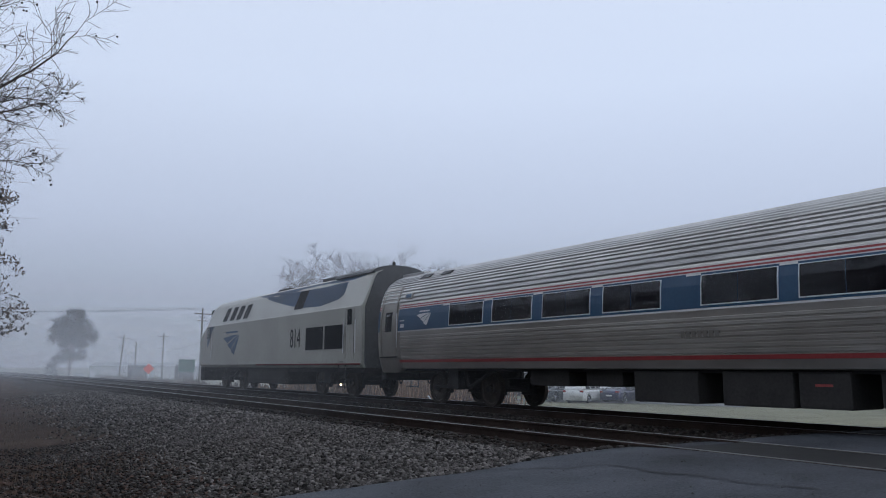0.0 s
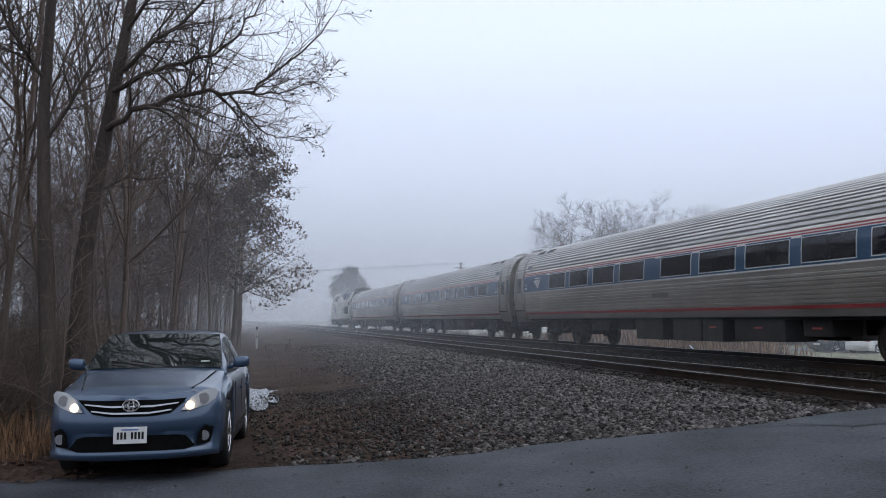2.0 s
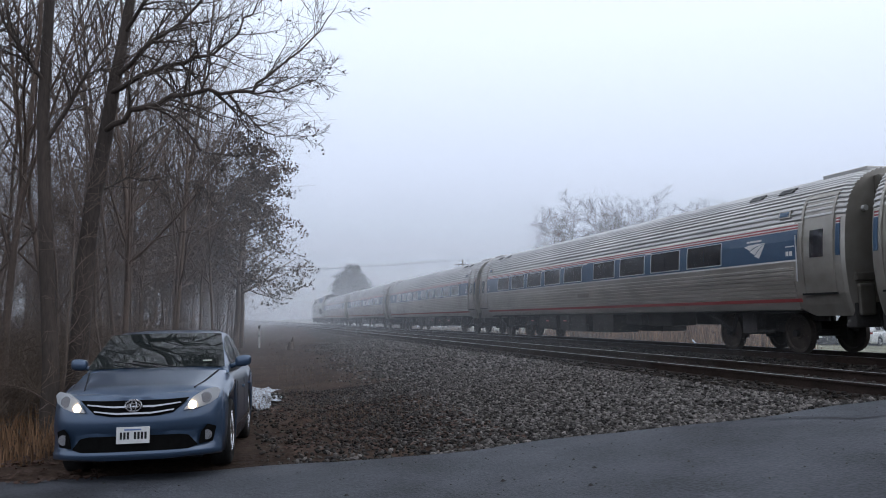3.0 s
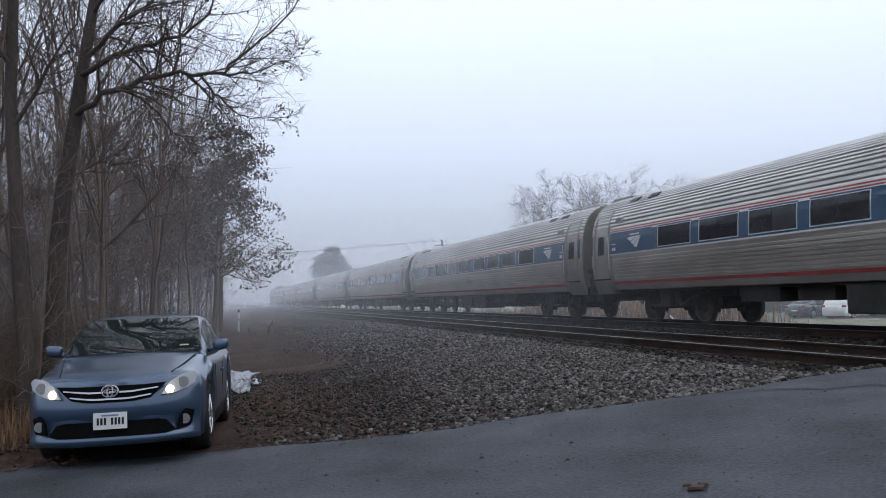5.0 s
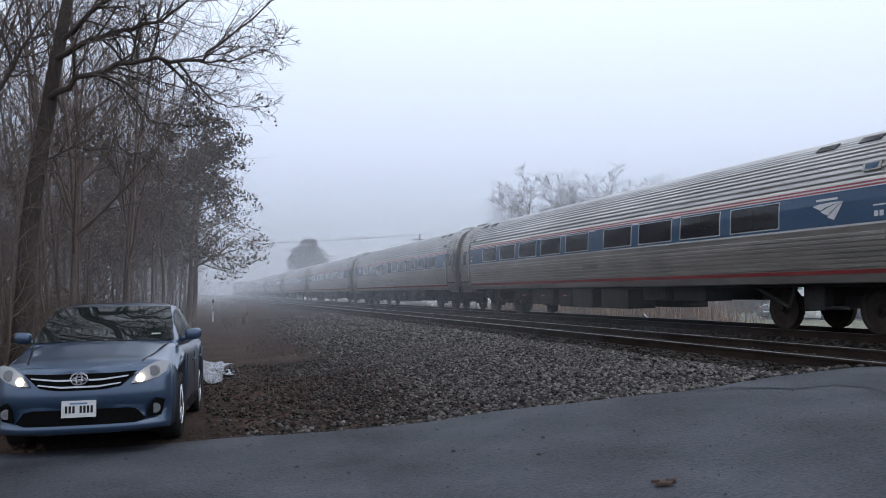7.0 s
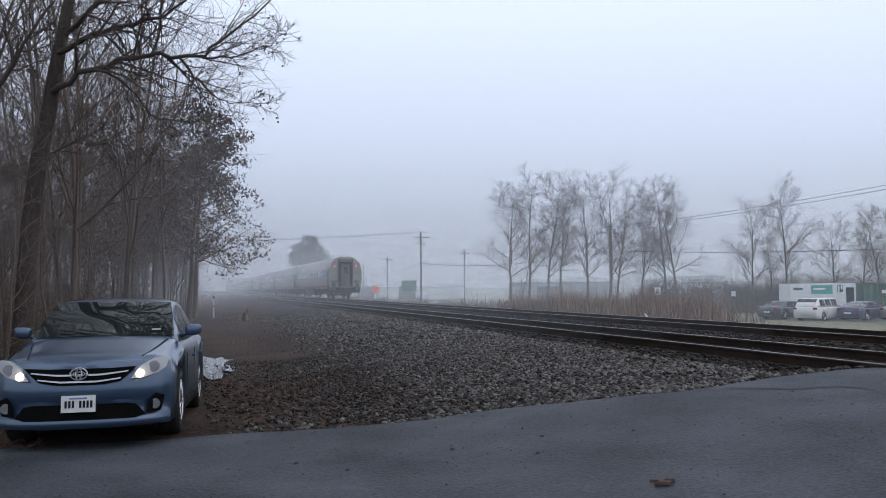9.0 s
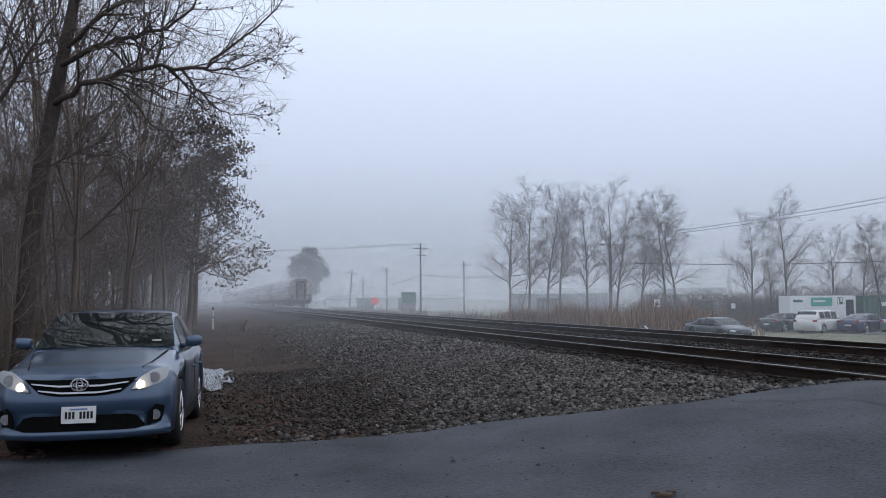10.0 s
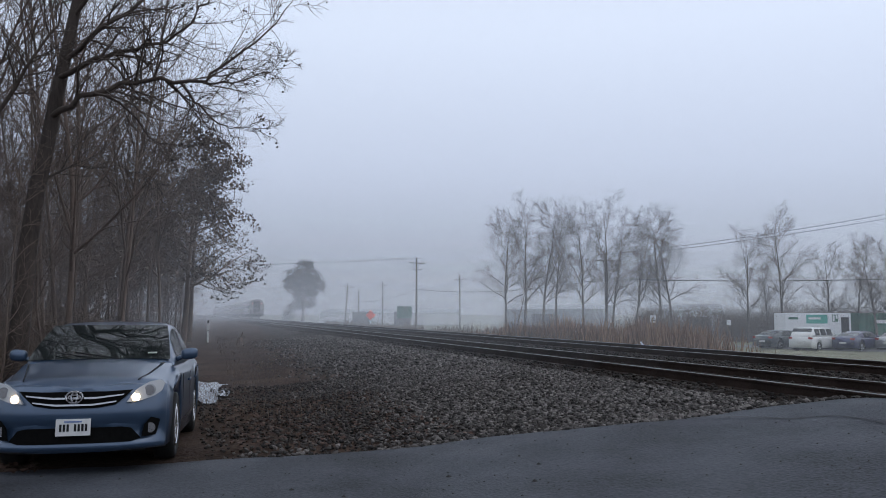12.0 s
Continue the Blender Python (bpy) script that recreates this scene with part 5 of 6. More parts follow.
    if not lit:
        for s in (-1, 1):
            bm = bmesh.new()
            bmesh.ops.create_uvsphere(bm, u_segments=10, v_segments=6, radius=1, matrix=Matrix.Translation((s * (W / 2 - 0.24), yf + 0.17, top(yf + .2) - 0.14)) @ Matrix.Diagonal((0.19, 0.14, 0.07, 1)))
            part("headlight", bm, M["lens"], car, smooth=True)
            bm = bmesh.new()
            box(bm, s * (W / 2 - 0.36), s * (W / 2 - 0.075), yr - 0.16, yr + 0.005, top(yr) - 0.14, top(yr) + 0.02, 0.03)
            part("tail_light", bm, M["tail_red"], car)
        bm = bmesh.new()
        box(bm, -0.26, 0.26, yr - 0.03, yr + 0.02, 0.55, 0.66, 0.01)
        part("number_plate", bm, M["white"], car)
        bm = bmesh.new()
        box(bm, -0.5, 0.5, yf - 0.005, yf + 0.06, 0.42, 0.58, 0.02)
        part("grille", bm, M["rubber"], car)
        return car
    # the lit saloon seen from its front
    us = np.linspace(-0.94, 0.94, 17)
    bm = bmesh.new()
    rings = []
    for u in us:
        x = u * (W / 2 - 0.01)
        k = abs(u)
        rings.append([nose(x, 0.20, -0.02), nose(x, 0.225, 0.05), nose(x, 0.27, 0.055), nose(x, 0.30, 0.02), nose(x, 0.43, 0.01), nose(x, 0.47, 0.04), nose(x, 0.52, 0.055), nose(x, 0.585, 0.055), nose(x, 0.70, 0.03), nose(x, 0.80, -0.02), nose(x, 0.825, -0.10), nose(x, 0.76, -0.2), nose(x, 0.22, -0.2)])
    loft(bm, rings)
    bmesh.ops.recalc_face_normals(bm, faces=bm.faces)
    part("front_bumper", bm, paint, car, smooth=True)
    # shallow panels; the shade of the deep intake and grille is in their colour
    face("lower_intake", [(-0.52, 0.285), (0.52, 0.285), (0.60, 0.31), (0.50, 0.425), (-0.50, 0.425), (-0.60, 0.31)], M["void"], 0.048, lab="black lower air intake")
    grille = face("grille", [(-0.38, 0.635), (-0.2, 0.605), (0.2, 0.605), (0.38, 0.635), (0.52, 0.765), (0.3, 0.755), (-0.3, 0.755), (-0.52, 0.765)], M["void"], 0.066, lab="black front grille with two chrome bars")
    for z, w in ((0.702, 0.445), (0.640, 0.38)):
        pts = [(-w, z + 0.016), (-w * 0.45, z - 0.012), (w * 0.45, z - 0.012), (w, z + 0.016), (w, z + 0.028), (w * 0.45, z + 0.004), (-w * 0.45, z + 0.004), (-w, z + 0.028)]
        face("chrome_bar", pts, M["chrome"], 0.082, parent=grille)
    bm = bmesh.new()
    for rx, rz in ((0.076, 0.052), (0.027, 0.049), (0.056, 0.020)):
        dz = 0.018 if rz == 0.022 else 0
        for k in range(20):
            a, b = 2 * math.pi * k / 20, 2 * math.pi * (k + 1) / 20
            p, q = nose(rx * math.cos(a), 0.708 + dz + rz * math.sin(a), 0.098), nose(rx * math.cos(b), 0.708 + dz + rz * math.sin(b), 0.098)
            rod(bm, p, q, 0.009, n=6)
    part("emblem", bm, M["chrome"], car, "chrome oval emblem")
    plate = face("number_plate", [(-0.155, 0.36), (0.155, 0.36), (0.155, 0.51), (-0.155, 0.51)], M["white"], 0.085, lab="white number plate with dark bars")
    for k in range(8):
        if k != 3:
            x = -0.122 + k * 0.033
            face("bar", [(x, 0.40), (x + 0.021, 0.40), (x + 0.021, 0.465), (x, 0.465)], M["rubber"], 0.089, thick=0.004, parent=plate)
    face("bar", [(-0.08, 0.480), (0.08, 0.480), (0.08, 0.494), (-0.08, 0.494)], M["plate_blue"], 0.089, thick=0.004, parent=plate)
    for s in (-1, 1):
        o = [(0.47, 0.650), (0.58, 0.655), (0.71, 0.695), (0.785, 0.745), (0.805, 0.81), (0.77, 0.850), (0.67, 0.835), (0.55, 0.765)]
        hl = face("headlight", [(s * x, z) for x, z in o], M["lens"], 0.075, thick=0.06, lab="clear headlight, lit")
        for x, z, r, m in ((0.55, 0.693, 0.040, "lamp_glow"), (0.67, 0.755, 0.058, "chrome")):
            p = nose(s * x, z, 0.07)
            bm = bmesh.new()
            rod(bm, (p[0], p[1] + 0.02, p[2]), (p[0], p[1] - 0.028, p[2]), r, r * 0.85, 16)
            part("bulb" if m == "lamp_glow" else "reflector", bm, M[m], hl)
        fl = face("fog_light_recess", [(s * x, z) for x, z in ((0.61, 0.32), (0.74, 0.33), (0.77, 0.47), (0.69, 0.50), (0.63, 0.43))], M["void"], 0.062)
        p = nose(s * 0.69, 0.40, 0.065)
        bm = bmesh.new()
        rod(bm, (p[0], p[1] + 0.03, p[2]), (p[0], p[1] - 0.012, p[2]), 0.048, n=16)
        part("fog_light", bm, M["chrome"], fl)
        bm = bmesh.new()
        y = g[0][0] + 0.02
        rod(bm, (s * 0.1 + 0.12, y - 0.03, top(y) + 0.03), (s * 0.1 + 0.12 - 0.5, y + 0.12, top(y) + 0.10), 0.008, n=6)
        part("wiper", bm, M["rubber"], car)
    # hood creases
    bm = bmesh.new()
    for s in (-1, 1):
        pts = [Vector((s * (0.54 + 0.16 * k / 8), yf + 0.24 + 0.80 * k / 8, top(yf + 0.24 + 0.80 * k / 8) - 0.004)) for k in range(9)]
        for a, b in zip(pts, pts[1:]):
            rod(bm, a, b, 0.008, n=5)
    part("hood_seam", bm, M["rubber"], car)
    bm = bmesh.new()
    y = g[0][0] + 0.13
    zr = roof(y + .02)[0]
    slab(bm, [(0.50, y, zr + 0.013), (0.60, y, zr + 0.013), (0.595, y + 0.045, roof(y + .045)[0] + 0.013), (0.495, y + 0.045, roof(y + .045)[0] + 0.013)], (0, -0.003, 0.003))
    part("sticker", bm, M["sticker"], car, "small pale windscreen sticker")
    return car


M["car_blue"] = surface("metallic_blue_car_paint", (0.036, 0.064, 0.112), (0.046, 0.08, 0.138), 0.30, 0.45, 2, 300, 0.0, coat=0.8)
M["car_glass"] = glassy("dark_car_glass", (0.012, 0.015, 0.015), 0.03)
M["chrome"] = surface("chrome_trim", (0.45, 0.45, 0.46), (0.58, 0.58, 0.59), 0.18, 1.0, 3, 40, 0)
M["lens"] = glassy("headlight_lens", (0.42, 0.43, 0.44), 0.06)
# near-black base colour stands in for the shade inside the nose openings
M["void"] = surface("black_plastic_recess_shade", (0.003, 0.003, 0.003), (0.007, 0.007, 0.007), 0.9, 0, 3, 30, 0, spec=0.05)
M["tail_red"] = surface("red_tail_lens", (0.20, 0.015, 0.015), (0.28, 0.025, 0.02), 0.2, 0, 3, 40, 0)
M["plate_blue"] = surface("faded_blue_print", (0.10, 0.14, 0.3), (0.14, 0.2, 0.36), 0.5)
M["sticker"] = surface("pale_sticker", (0.20, 0.23, 0.20), (0.34, 0.36, 0.30), 0.5, 0, 30, 90, 0)
M["car_white"] = surface("white_car_paint", (0.60, 0.60, 0.58), (0.70, 0.70, 0.68), 0.35, 0, 2, 80, 0, coat=0.5)
M["car_navy"] = surface("navy_car_paint", (0.016, 0.018, 0.06), (0.028, 0.03, 0.09), 0.3, 0.3, 2, 80, 0, coat=0.6)
M["car_dark"] = surface("dark_teal_car_paint", (0.016, 0.022, 0.026), (0.03, 0.04, 0.046), 0.3, 0.3, 2, 80, 0, coat=0.6)
M["car_silver"] = surface("silver_car_paint", (0.30, 0.30, 0.31), (0.38, 0.38, 0.39), 0.35, 0.6, 2, 80, 0, coat=0.5)
M["box_white"] = surface("white_truck_panel", (0.66, 0.67, 0.67), (0.78, 0.79, 0.79), 0.5, 0, 1, 20, 0.03)
M["sign_teal"] = surface("teal_sign_paint", (0.05, 0.32, 0.25), (0.08, 0.40, 0.32), 0.5, 0, 1, 20, 0)
M["container_green"] = surface("green_container_paint", (0.03, 0.10, 0.065), (0.05, 0.15, 0.10), 0.6, 0.1, 1, 20, 0.05)
M["pole_wood"] = surface("weathered_pole_wood", (0.06, 0.05, 0.042), (0.13, 0.11, 0.09), 0.9, 0, 2, 25, 0.4, stretch=(1, 1, 0.2))
M["cable"] = surface("black_cable", (0.012, 0.012, 0.013), (0.02, 0.02, 0.02), 0.7)
M["orange"] = surface("orange_warning_sign", (0.85, 0.11, 0.06), (0.95, 0.16, 0.09), 0.5, 0, 2, 20, 0)
M["wall_white"] = surface("white_metal_cladding", (0.58, 0.58, 0.57), (0.70, 0.70, 0.69), 0.6, 0, 0.5, 8, 0.05)
M["wall_grey"] = surface("grey_metal_cladding", (0.22, 0.23, 0.24), (0.32, 0.33, 0.34), 0.6, 0, 0.5, 8, 0.05)


def build_parked():
    rows = ((45.0, 51.4, "car_dark", "dark grey saloon parked on the lot", "sedan", 104), (45.7, 48.4, "car_white", "white sport utility car parked on the lot", "suv", 109), (48.3, 46.9, "car_navy", "navy blue saloon parked on the lot", "sedan", 107), (51.0, 45.6, "car_silver", "silver saloon parked on the lot", "sedan", 108), (53.0, 43.4, "car_white", "white saloon parked on the lot", "sedan", 106))
    for x, y, p, lab, kind, turn in rows:
        k = dict(L=4.85, W=1.94, H=1.74, wb=2.9, front=0.95) if kind == "suv" else dict(L=4.75, W=1.82, H=1.45, wb=2.75, front=0.95)
        c = build_car("parked_car", M[p], lab, "cars on the lot", kind=kind, **k)
        c.matrix_basis = pose(x, y, land_z(x, y), 0, 0, turn)


def build_box_truck():
    t = new("box_trailer")
    t.matrix_basis = pose(49.2, 55.5, land_z(46, 46), 0, 0, -20)
    tagged(t, "white box trailer with a teal sign panel and steps", "trailer")
    bm = bmesh.new()
    box(bm, -0.1, 5.5, 0, 2.5, 0.35, 2.8, 0.05)
    b = part("body", bm, M["box_white"], t, "white panelled box body")
    bm = bmesh.new()
    box(bm, 1.7, 3.5, -0.02, 0.0, 1.9, 2.65)
    part("sign_panel", bm, M["sign_teal"], b, "teal sign panel")
    bm = bmesh.new()
    box(bm, 1.9, 2.9, -0.03, -0.02, 2.25, 2.42)
    box(bm, 3.95, 4.1, -0.02, -0.005, 2.1, 2.6)
    box(bm, 4.2, 4.35, -0.02, -0.005, 2.3, 2.6)
    part("lettering_bar", bm, M["box_white"], b)
    bm = bmesh.new()
    box(bm, 0.2, 1.0, -0.02, -0.005, 2.25, 2.45)
    box(bm, 3.9, 4.4, -0.015, -0.004, 2.05, 2.65)
    part("lettering_bar", bm, M["container_green"], b)
    # no opening here: a black panel stands for the dim inside of the doorway
    bm = bmesh.new()
    box(bm, 4.65, 5.3, -0.03, 0.0, 0.6, 2.45)
    part("door", bm, M["rubber"], b, "dark panel painted as the shade inside an open doorway")
    for x in (1.0, 5.0):
        bm = bmesh.new()
        rod(bm, (x, 0.1, 0.4), (x, 0.35, 0.4), 0.4, n=18)
        rod(bm, (x, 2.15, 0.4), (x, 2.4, 0.4), 0.4, n=18)
        part("wheel", bm, M["rubber"], t)
    for i, (x, y, turn) in enumerate(((55.6, 54.0, -18), (62.2, 51.6, -22))):
        c = new("shipping_container")
        c.matrix_basis = pose(x, y, land_z(x, y), 0, 0, turn)
        tagged(c, "green corrugated shipping container", "container", group="containers behind the lot")
        bm = bmesh.new()
        n = 40
        pr = [(6.0 * k / n, 0.05 * (k % 4 in (1, 2))) for k in range(n + 1)]
        loft(bm, [[(x, y, z) for x, y in pr] + [(6.0, 2.4, z), (0, 2.4, z)] for z in (0.15, 2.7)])
        bmesh.ops.recalc_face_normals(bm, faces=bm.faces)
        part("body", bm, M["container_green"], c)
        bm = bmesh.new()
        box(bm, -0.05, 6.05, -0.03, 2.45, 2.7, 2.8, 0.02)
        box(bm, -0.05, 6.05, -0.03, 2.45, 0, 0.15, 0.02)
        part("frame", bm, M["container_green"], c)
        bm = bmesh.new()
        box(bm, 1.4, 2.5, -0.04, -0.02, 1.9, 2.2)
        part("lettering_bar", bm, M["box_white"], c)


def build_pole(x, y, h, arms=1, label="weathered wooden utility pole with a crossarm", lean=0.0):
    p = new("utility_pole")
    p.matrix_basis = pose(x, y, land_z(x, y), 0, lean, 12)
    tagged(p, label, "utility pole", group="utility poles")
    bm = bmesh.new()
    rod(bm, (0, 0, -0.2), (0, 0, h), 0.17, 0.11, 12)
    part("pole", bm, M["pole_wood"], p)
    for k in range(arms):
        z = h - 0.9 - k * 1.0
        bm = bmesh.new()
        w = 1.35 if k == 0 else 0.8
        box(bm, -w, w, -0.17, -0.06, z, z + 0.13, 0.01)
        a = part("crossarm", bm, M["pole_wood"], p)
        for q in (-w + .1, -w * .45, w * .45, w - .1):
            bm = bmesh.new()
            rod(bm, (q, -0.11, z + .13), (q, -0.11, z + .3), 0.045, 0.03, 8)
            part("insulator", bm, M["alu"], a)
    if arms:
        bm = bmesh.new()
        for s in (-1, 1):
            rod(bm, (0, -0.12, h - 1.6), (s * 0.8, -0.12, h - 0.85), 0.025, n=5)
        part("brace", bm, M["pole_wood"], p)
    return p


def wire(a, b, sag, r=0.02, label="black overhead cable between the poles"):
    bm = bmesh.new()
    a, b = Vector(a), Vector(b)
    pts = [a.lerp(b, k / 14) - Vector((0, 0, sag * (1 - (2 * k / 14 - 1) ** 2))) for k in range(15)]
    for p, q in zip(pts, pts[1:]):
        rod(bm, p, q, r, n=4)
    tagged(part("overhead_wire", bm, M["cable"]), label, "cable", group="overhead cables")


def build_utilities():
    build_pole(32.63, 113.58, 11.2, 2)
    build_pole(45.03, 78.89, 9.6, 1)
    build_pole(32.76, 170.96, 9.5, 1, lean=4)
    build_pole(36.28, 173.17, 8.0, 0, "bare weathered utility pole")
    build_pole(41.3, 171.18, 10.0, 1)
    build_pole(52.36, 150.37, 10.5, 1)
    wire((32.63, 113.58, 5.3), (45.03, 78.89, 5.6), 0.9, 0.03)
    wire((45.03, 78.89, 5.6), (58.5, 51.5, 4.6), 0.25, 0.03)
    wire((58.5, 51.5, 4.6), (80.0, 10.0, 5.0), 0.25, 0.03)
    wire((32.63, 113.58, 5.3), (32.76, 170.96, 5.0), 1.2, 0.03)
    for dz, dx in ((0, -1.1), (0, 1.1)):
        wire((32.63 + dx, 113.58, 10.0 + dz), (-20 + dx, 190, 13.0 + dz), 0.8, 0.018)
        wire((45.03 + dx, 78.89, 8.2 + dz), (58.5 + dx, 51.5, 10.2 + dz), 0.3, 0.018)
        wire((58.5 + dx, 51.5, 10.2 + dz), (75 + dx, 10, 14.0 + dz), 0.3, 0.018)


def build_far_buildings():
    def shed(x, y, w, d, h, turn, m, lab, doors):
        b = new("warehouse")
        b.matrix_basis = pose(x, y, land_z(x, y), 0, 0, turn)
        tagged(b, lab, "warehouse", group="warehouses in the fog")
        bm = bmesh.new()
        box(bm, 0, w, 0, d, 0, h)
        part("wall", bm, m, b)
        bm = bmesh.new()
        slab(bm, [(-0.2, -0.2, h), (-0.2, d + 0.2, h), (-0.2, d / 2, h + 0.9)], (w + 0.4, 0, 0))
        part("roof", bm, M["wall_grey"], b)
        for a, c, z in doors:
            bm = bmesh.new()
            box(bm, a, c, -0.05, 0.02, 0, z)
            part("loading_door", bm, M["loco_dark"], b)
    shed(62.0, 97.0, 10, 8, 3.2, -34, M["wall_white"], "low white metal warehouse in the fog", ((5.2, 8.0, 2.3), (1.5, 2.4, 2.1)))
    shed(56.41, 135.75, 18, 12, 3.6, -38, M["wall_grey"], "low grey metal warehouse in the fog", ((5, 9, 2.8),))
    shed(30.26, 190.06, 34, 14, 3.0, -20, M["wall_white"], "pale metal shed in thick fog", ((8, 12, 3.2), (18, 22, 3.2)))


def build_signs():
    def sign(name, x, y, h, w, hh, turn, m, lab, diamond=False, posts=1, leg="alu"):
        s = new(name)
        s.matrix_basis = pose(x, y, land_z(x, y), 0, 0, turn)
        tagged(s, lab, "sign")
        for q in ((0,) if posts == 1 else (-w / 2 + .1, w / 2 - .1)):
            bm = bmesh.new()
            box(bm, q - 0.04, q + 0.04, 0.02, 0.08, -0.1, h)
            part("post", bm, M[leg], s)
        bm = bmesh.new()
        if diamond:
            slab(bm, [(0, 0, h - hh / 2), (w / 2, 0, h), (0, 0, h + hh / 2), (-w / 2, 0, h)], (0, 0.015, 0))
        else:
            box(bm, -w / 2, w / 2, 0, 0.02, h - hh, h, 0.005)
        p = part("sign_board", bm, M[m], s)
        return s, p
    sign("warning_sign", 28.21, 125.12, 2.5, 1.6, 1.6, -14, "orange", "orange diamond roadworks sign on a stand", True)
    s, p = sign("notice_board", 33.64, 124.23, 4.0, 2.4, 1.9, -16, "container_green", "dark green board on two posts", False, 2, "pole_wood")
    s, p = sign("lot_sign", 34.79, 53.72, 2.6, 0.45, 0.62, -34, "white", "small white notice sign on a post", False, 1, "pole_wood")
    bm = bmesh.new()
    box(bm, -0.14, 0.14, -0.006, -0.002, 2.15, 2.28)
    box(bm, -0.14, 0.14, -0.006, -0.002, 2.36, 2.42)
    part("lettering_bar", bm, M["loco_dark"], p)
    s, p = sign("no_parking_sign", 44.65, 57.27, 2.2, 0.35, 0.45, -40, "white", "small white sign among the trees", False, 1, "pole_wood")
    # a leaning white stake, a red drum and a painted block in the reeds
    bm = bmesh.new()
    rod(bm, (0, 0, -0.1), (-0.9, 0.3, 0.95), 0.045, n=8)
    st = part("leaning_stake", bm, M["white"])
    st.location = (28.6, 44.0, land_z(28.6, 44.0))
    tagged(st, "white stake leaning in the dry grass", "stake")
    bm = bmesh.new()
    rod(bm, (0, 0, 0), (0, 0, 0.95), 0.3, n=18)
    for z in (0.32, 0.64):
        rod(bm, (0, 0, z - 0.02), (0, 0, z + 0.02), 0.315, n=18)
    dr = part("red_drum", bm, M["red"])
    dr.location = (33.6, 50.3, land_z(33.6, 50.3))
    tagged(dr, "faded red steel drum beside the sign", "drum")
    blk = new("painted_block")
    blk.matrix_basis = pose(27.6, 53.6, land_z(27.6, 53.6), 0, 0, -28)
    tagged(blk, "rusty brown block with pale painted scrawl", "block")
    bm = bmesh.new()
    box(bm, -1.1, 1.1, 0, 0.8, 0, 1.7, 0.03)
    part("body", bm, M["wheel_iron"], blk)
    for k in range(5):
        bm = bmesh.new()
        slab(bm, [(-0.9 + k * 0.36, -0.012, 1.15), (-0.72 + k * 0.36, -0.012, 1.12), (-0.66 + k * 0.36, -0.012, 1.5), (-0.86 + k * 0.36, -0.012, 1.46)], (0, 0.01, 0))
        part("painted_bar", bm, M["white"], blk)
    # white marker post beside the track
    m = new("marker_post")
    m.location = (1.11, 47.13, land_z(1.11, 47.13))
    tagged(m, "thin white marker post with a dark cap", "marker post")
    bm = bmesh.new()
    box(bm, -0.05, 0.05, -0.02, 0.02, -0.1, 1.12, 0.01)
    part("post", bm, M["white"], m)
    bm = bmesh.new()
    box(bm, -0.052, 0.052, -0.022, 0.022, 1.12, 1.26, 0.01)
    part("cap", bm, M["rubber"], m)
    bm = bmesh.new()
    box(bm, -0.053, 0.053, -0.023, 0.023, 0.66, 0.72)
    part("band", bm, M["rubber"], m)
    # weathered stump with a broken snag
    st = new("tree_stump")
    st.location = (2.48, 40.63, land_z(2.48, 40.63) - 0.03)
    tagged(st, "dark broken tree stump on the gravel strip", "stump")
    bm = bmesh.new()
    rod(bm, (0, 0, 0), (0.04, 0, 0.42), 0.19, 0.13, 9)
    rod(bm, (0.05, 0, 0.3), (0.16, 0, 0.68), 0.07, 0.03, 7)
    for v in bm.verts:
        v.co += Vector((noise.noise(v.co * 9), noise.noise(v.co * 9 + Vector((3, 0, 0))), 0)) * 0.05
    part("wood", bm, M["bark"], st)


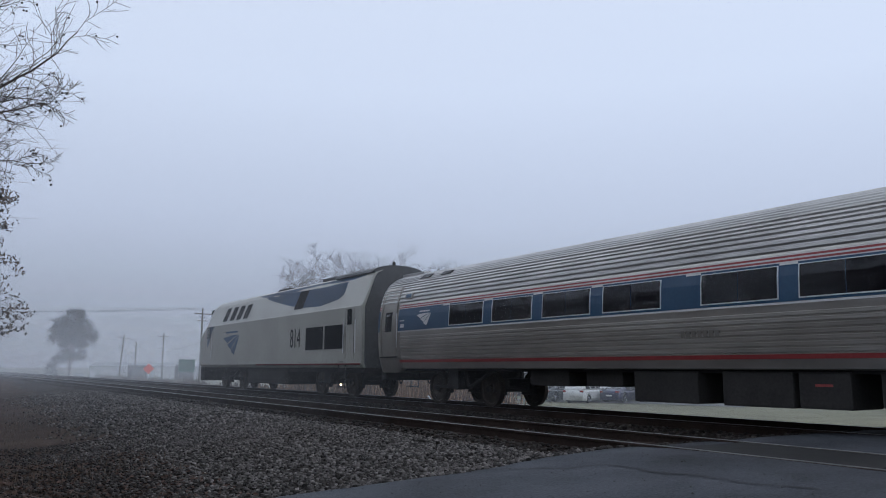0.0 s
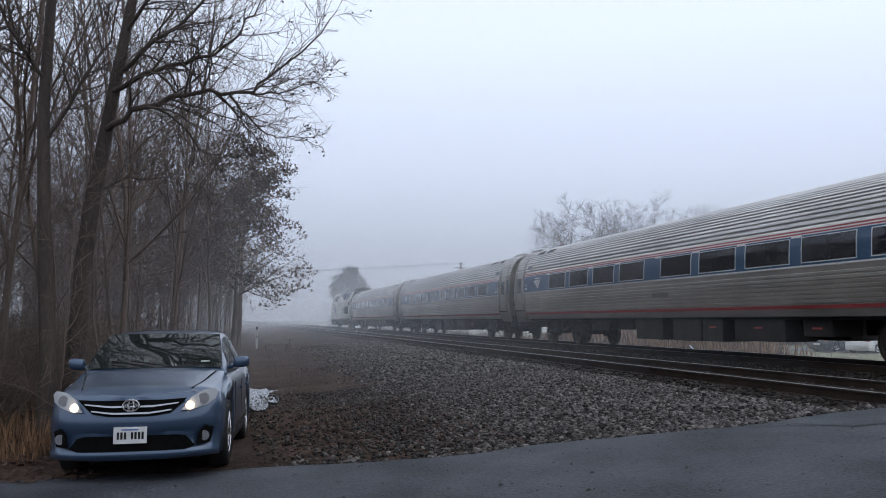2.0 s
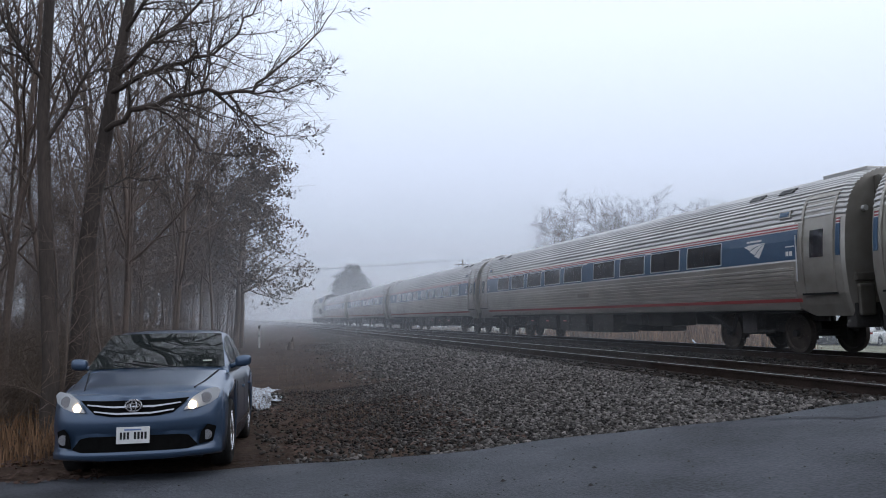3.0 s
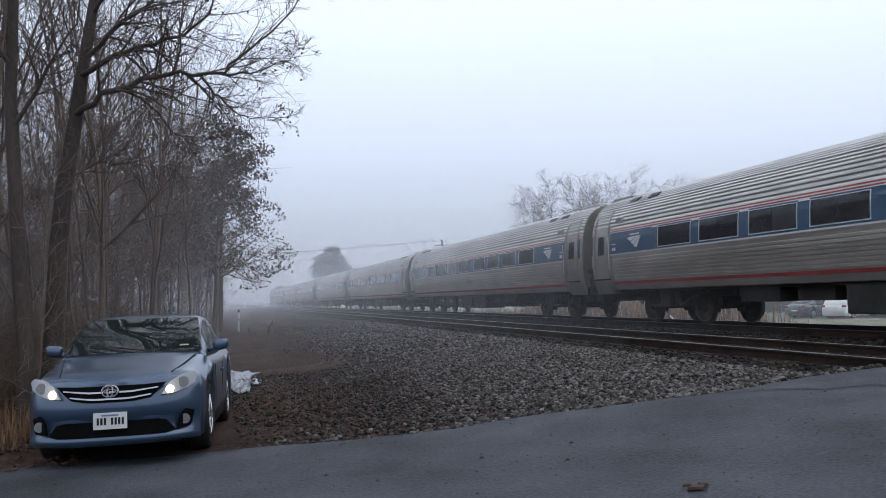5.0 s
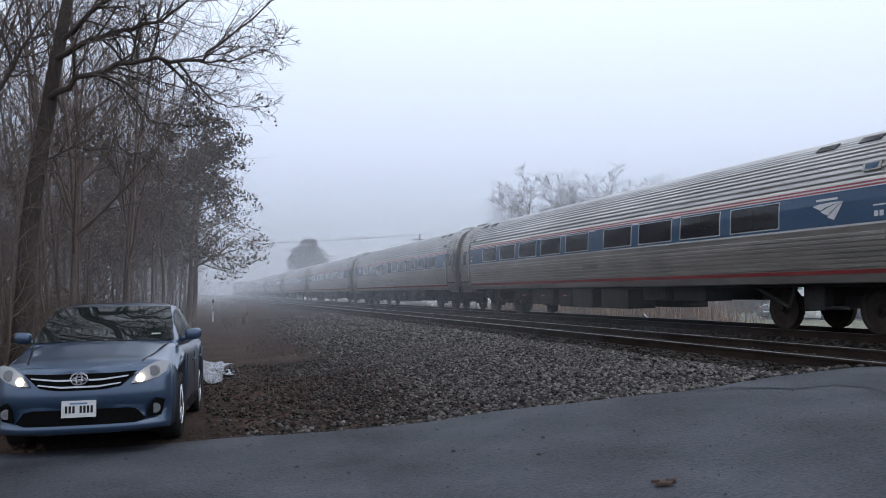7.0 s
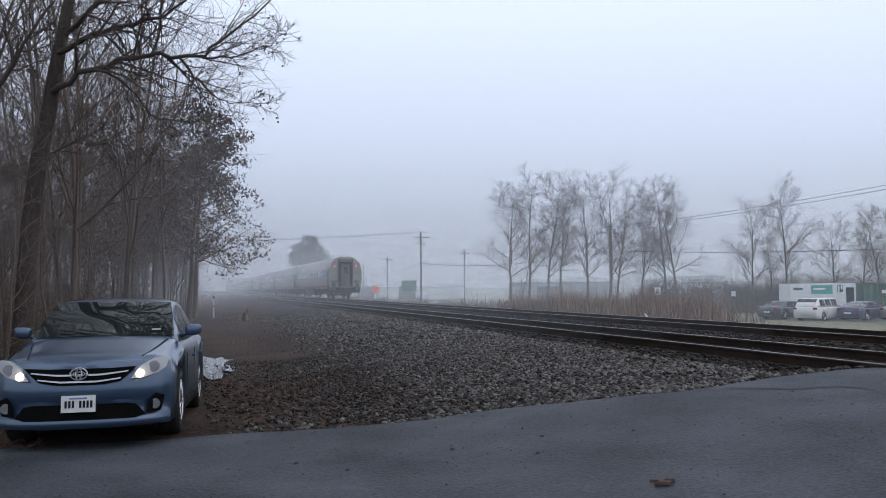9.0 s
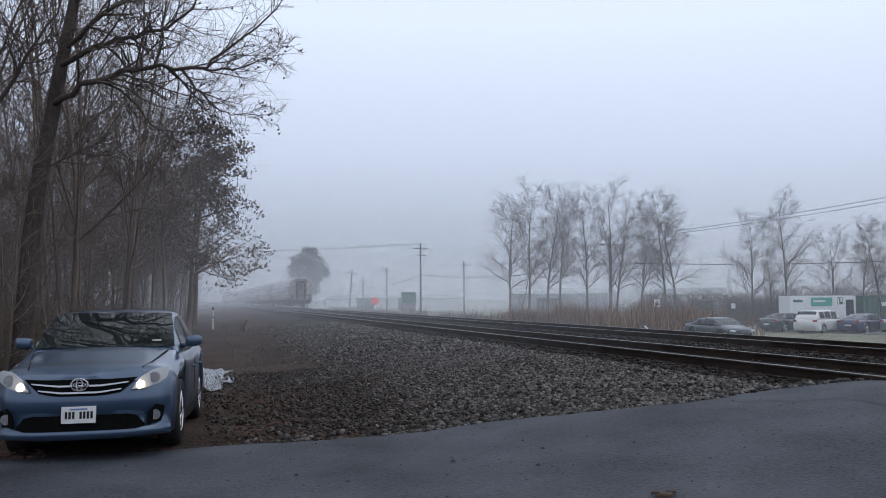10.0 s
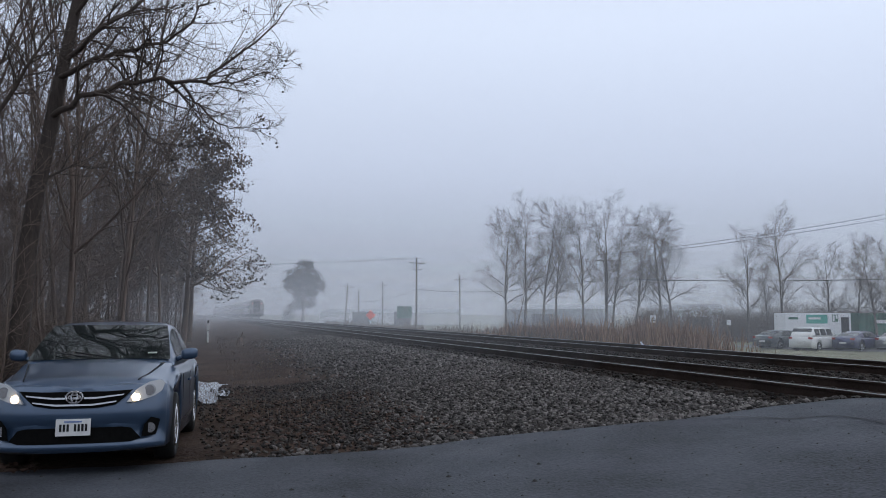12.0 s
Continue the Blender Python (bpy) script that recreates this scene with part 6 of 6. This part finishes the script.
def build_puddle():
    bm = bmesh.new()
    pts = []
    for k in range(40):
        a = 2 * math.pi * k / 40
        r = 1 + 0.22 * math.sin(3 * a + 1) + 0.14 * math.sin(7 * a) + 0.08 * math.sin(13 * a)
        pts.append((0.45 + 0.50 * r * math.cos(a), 17.8 + 2.3 * r * math.sin(a), 0.03 + land_z(0.45, 17.8)))
    poly(bm, pts)
    tagged(part("puddle", bm, M["water"]), "shallow puddle mirroring the pale sky", "puddle", kind="structure")
    bm = bmesh.new()
    for x, y, z, s in ((0, 0, 0, .16), (0.13, .05, 0.01, .1), (-.1, .04, .02, .08)):
        slab(bm, [(x + s * math.cos(a) * (1 if k % 2 else .6), y + s * .6 * math.sin(a) * (1 if k % 2 else .6), z) for k, a in enumerate(np.linspace(0, 5.6, 9))], (0.02, 0, 0.03))
    lf = part("fallen_leaf", bm, M["litter"])
    lf.scale = (0.6, 0.6, 0.6)
    lf.location = (3.3, 5.05, road_z(3.35) + 0.012)
    tagged(lf, "curled brown fallen leaf on the asphalt", "leaf")


def build_lot():
    """The side road along the far side of the tracks and the paved lot behind it."""
    def sheet(name, corners, lift, m, lab, n=24):
        bm = bmesh.new()
        a, b, c, d = [Vector((*p, 0)) for p in corners]
        rows = []
        for i in range(n + 1):
            u = i / n
            row = []
            for j in range(9):
                p = a.lerp(b, u).lerp(d.lerp(c, u), j / 8)
                row.append((p.x, p.y, land_z(p.x, p.y) + lift))
            rows.append(row)
        loft(bm, rows, closed=False)
        tagged(part(name, bm, m), lab, "road", kind="structure")
    sheet("road_side", ((27.9, -60), (27.9, 300), (33.4, 300), (33.4, -60)), 0.05, M["lot"], "pale grey side road along the tracks", 120)
    sheet("pavement_lot", ((42, 54), (54, 62), (80, 50), (49, 36)), 0.06, M["lot"], "pale wet parking lot")


# ---- putting the place together ----
build_ground()
build_road()
build_track("railway_track", NEAR_TRACK, "nearer railway track with rusty rails on dark ties")
build_track("railway_track", FAR_TRACK, "further railway track with rusty rails on dark ties")
build_crossing()
build_lot()
coaches, engine = build_train()
saloon = build_car("parked_car", M["car_blue"], "metallic blue saloon with lit headlights parked beside the road", lit=True)
saloon.matrix_basis = pose(-0.85, 10.72, -0.07, -2.1, 0, -4.6) @ Matrix.Diagonal((1, 1, 1.055, 1))
passing_car = build_car("passing_car", M["car_dark"], "dark saloon driving along the side road", L=4.75, W=1.82, H=1.45, wb=2.75)
build_near_tree()
build_woods()
build_leafy_oaks()
build_far_trees()
build_undergrowth()
build_parked()
build_box_truck()
build_utilities()
build_far_buildings()
build_signs()
build_puddle()
build_grit()
build_fog()
build_ballast()
motions()
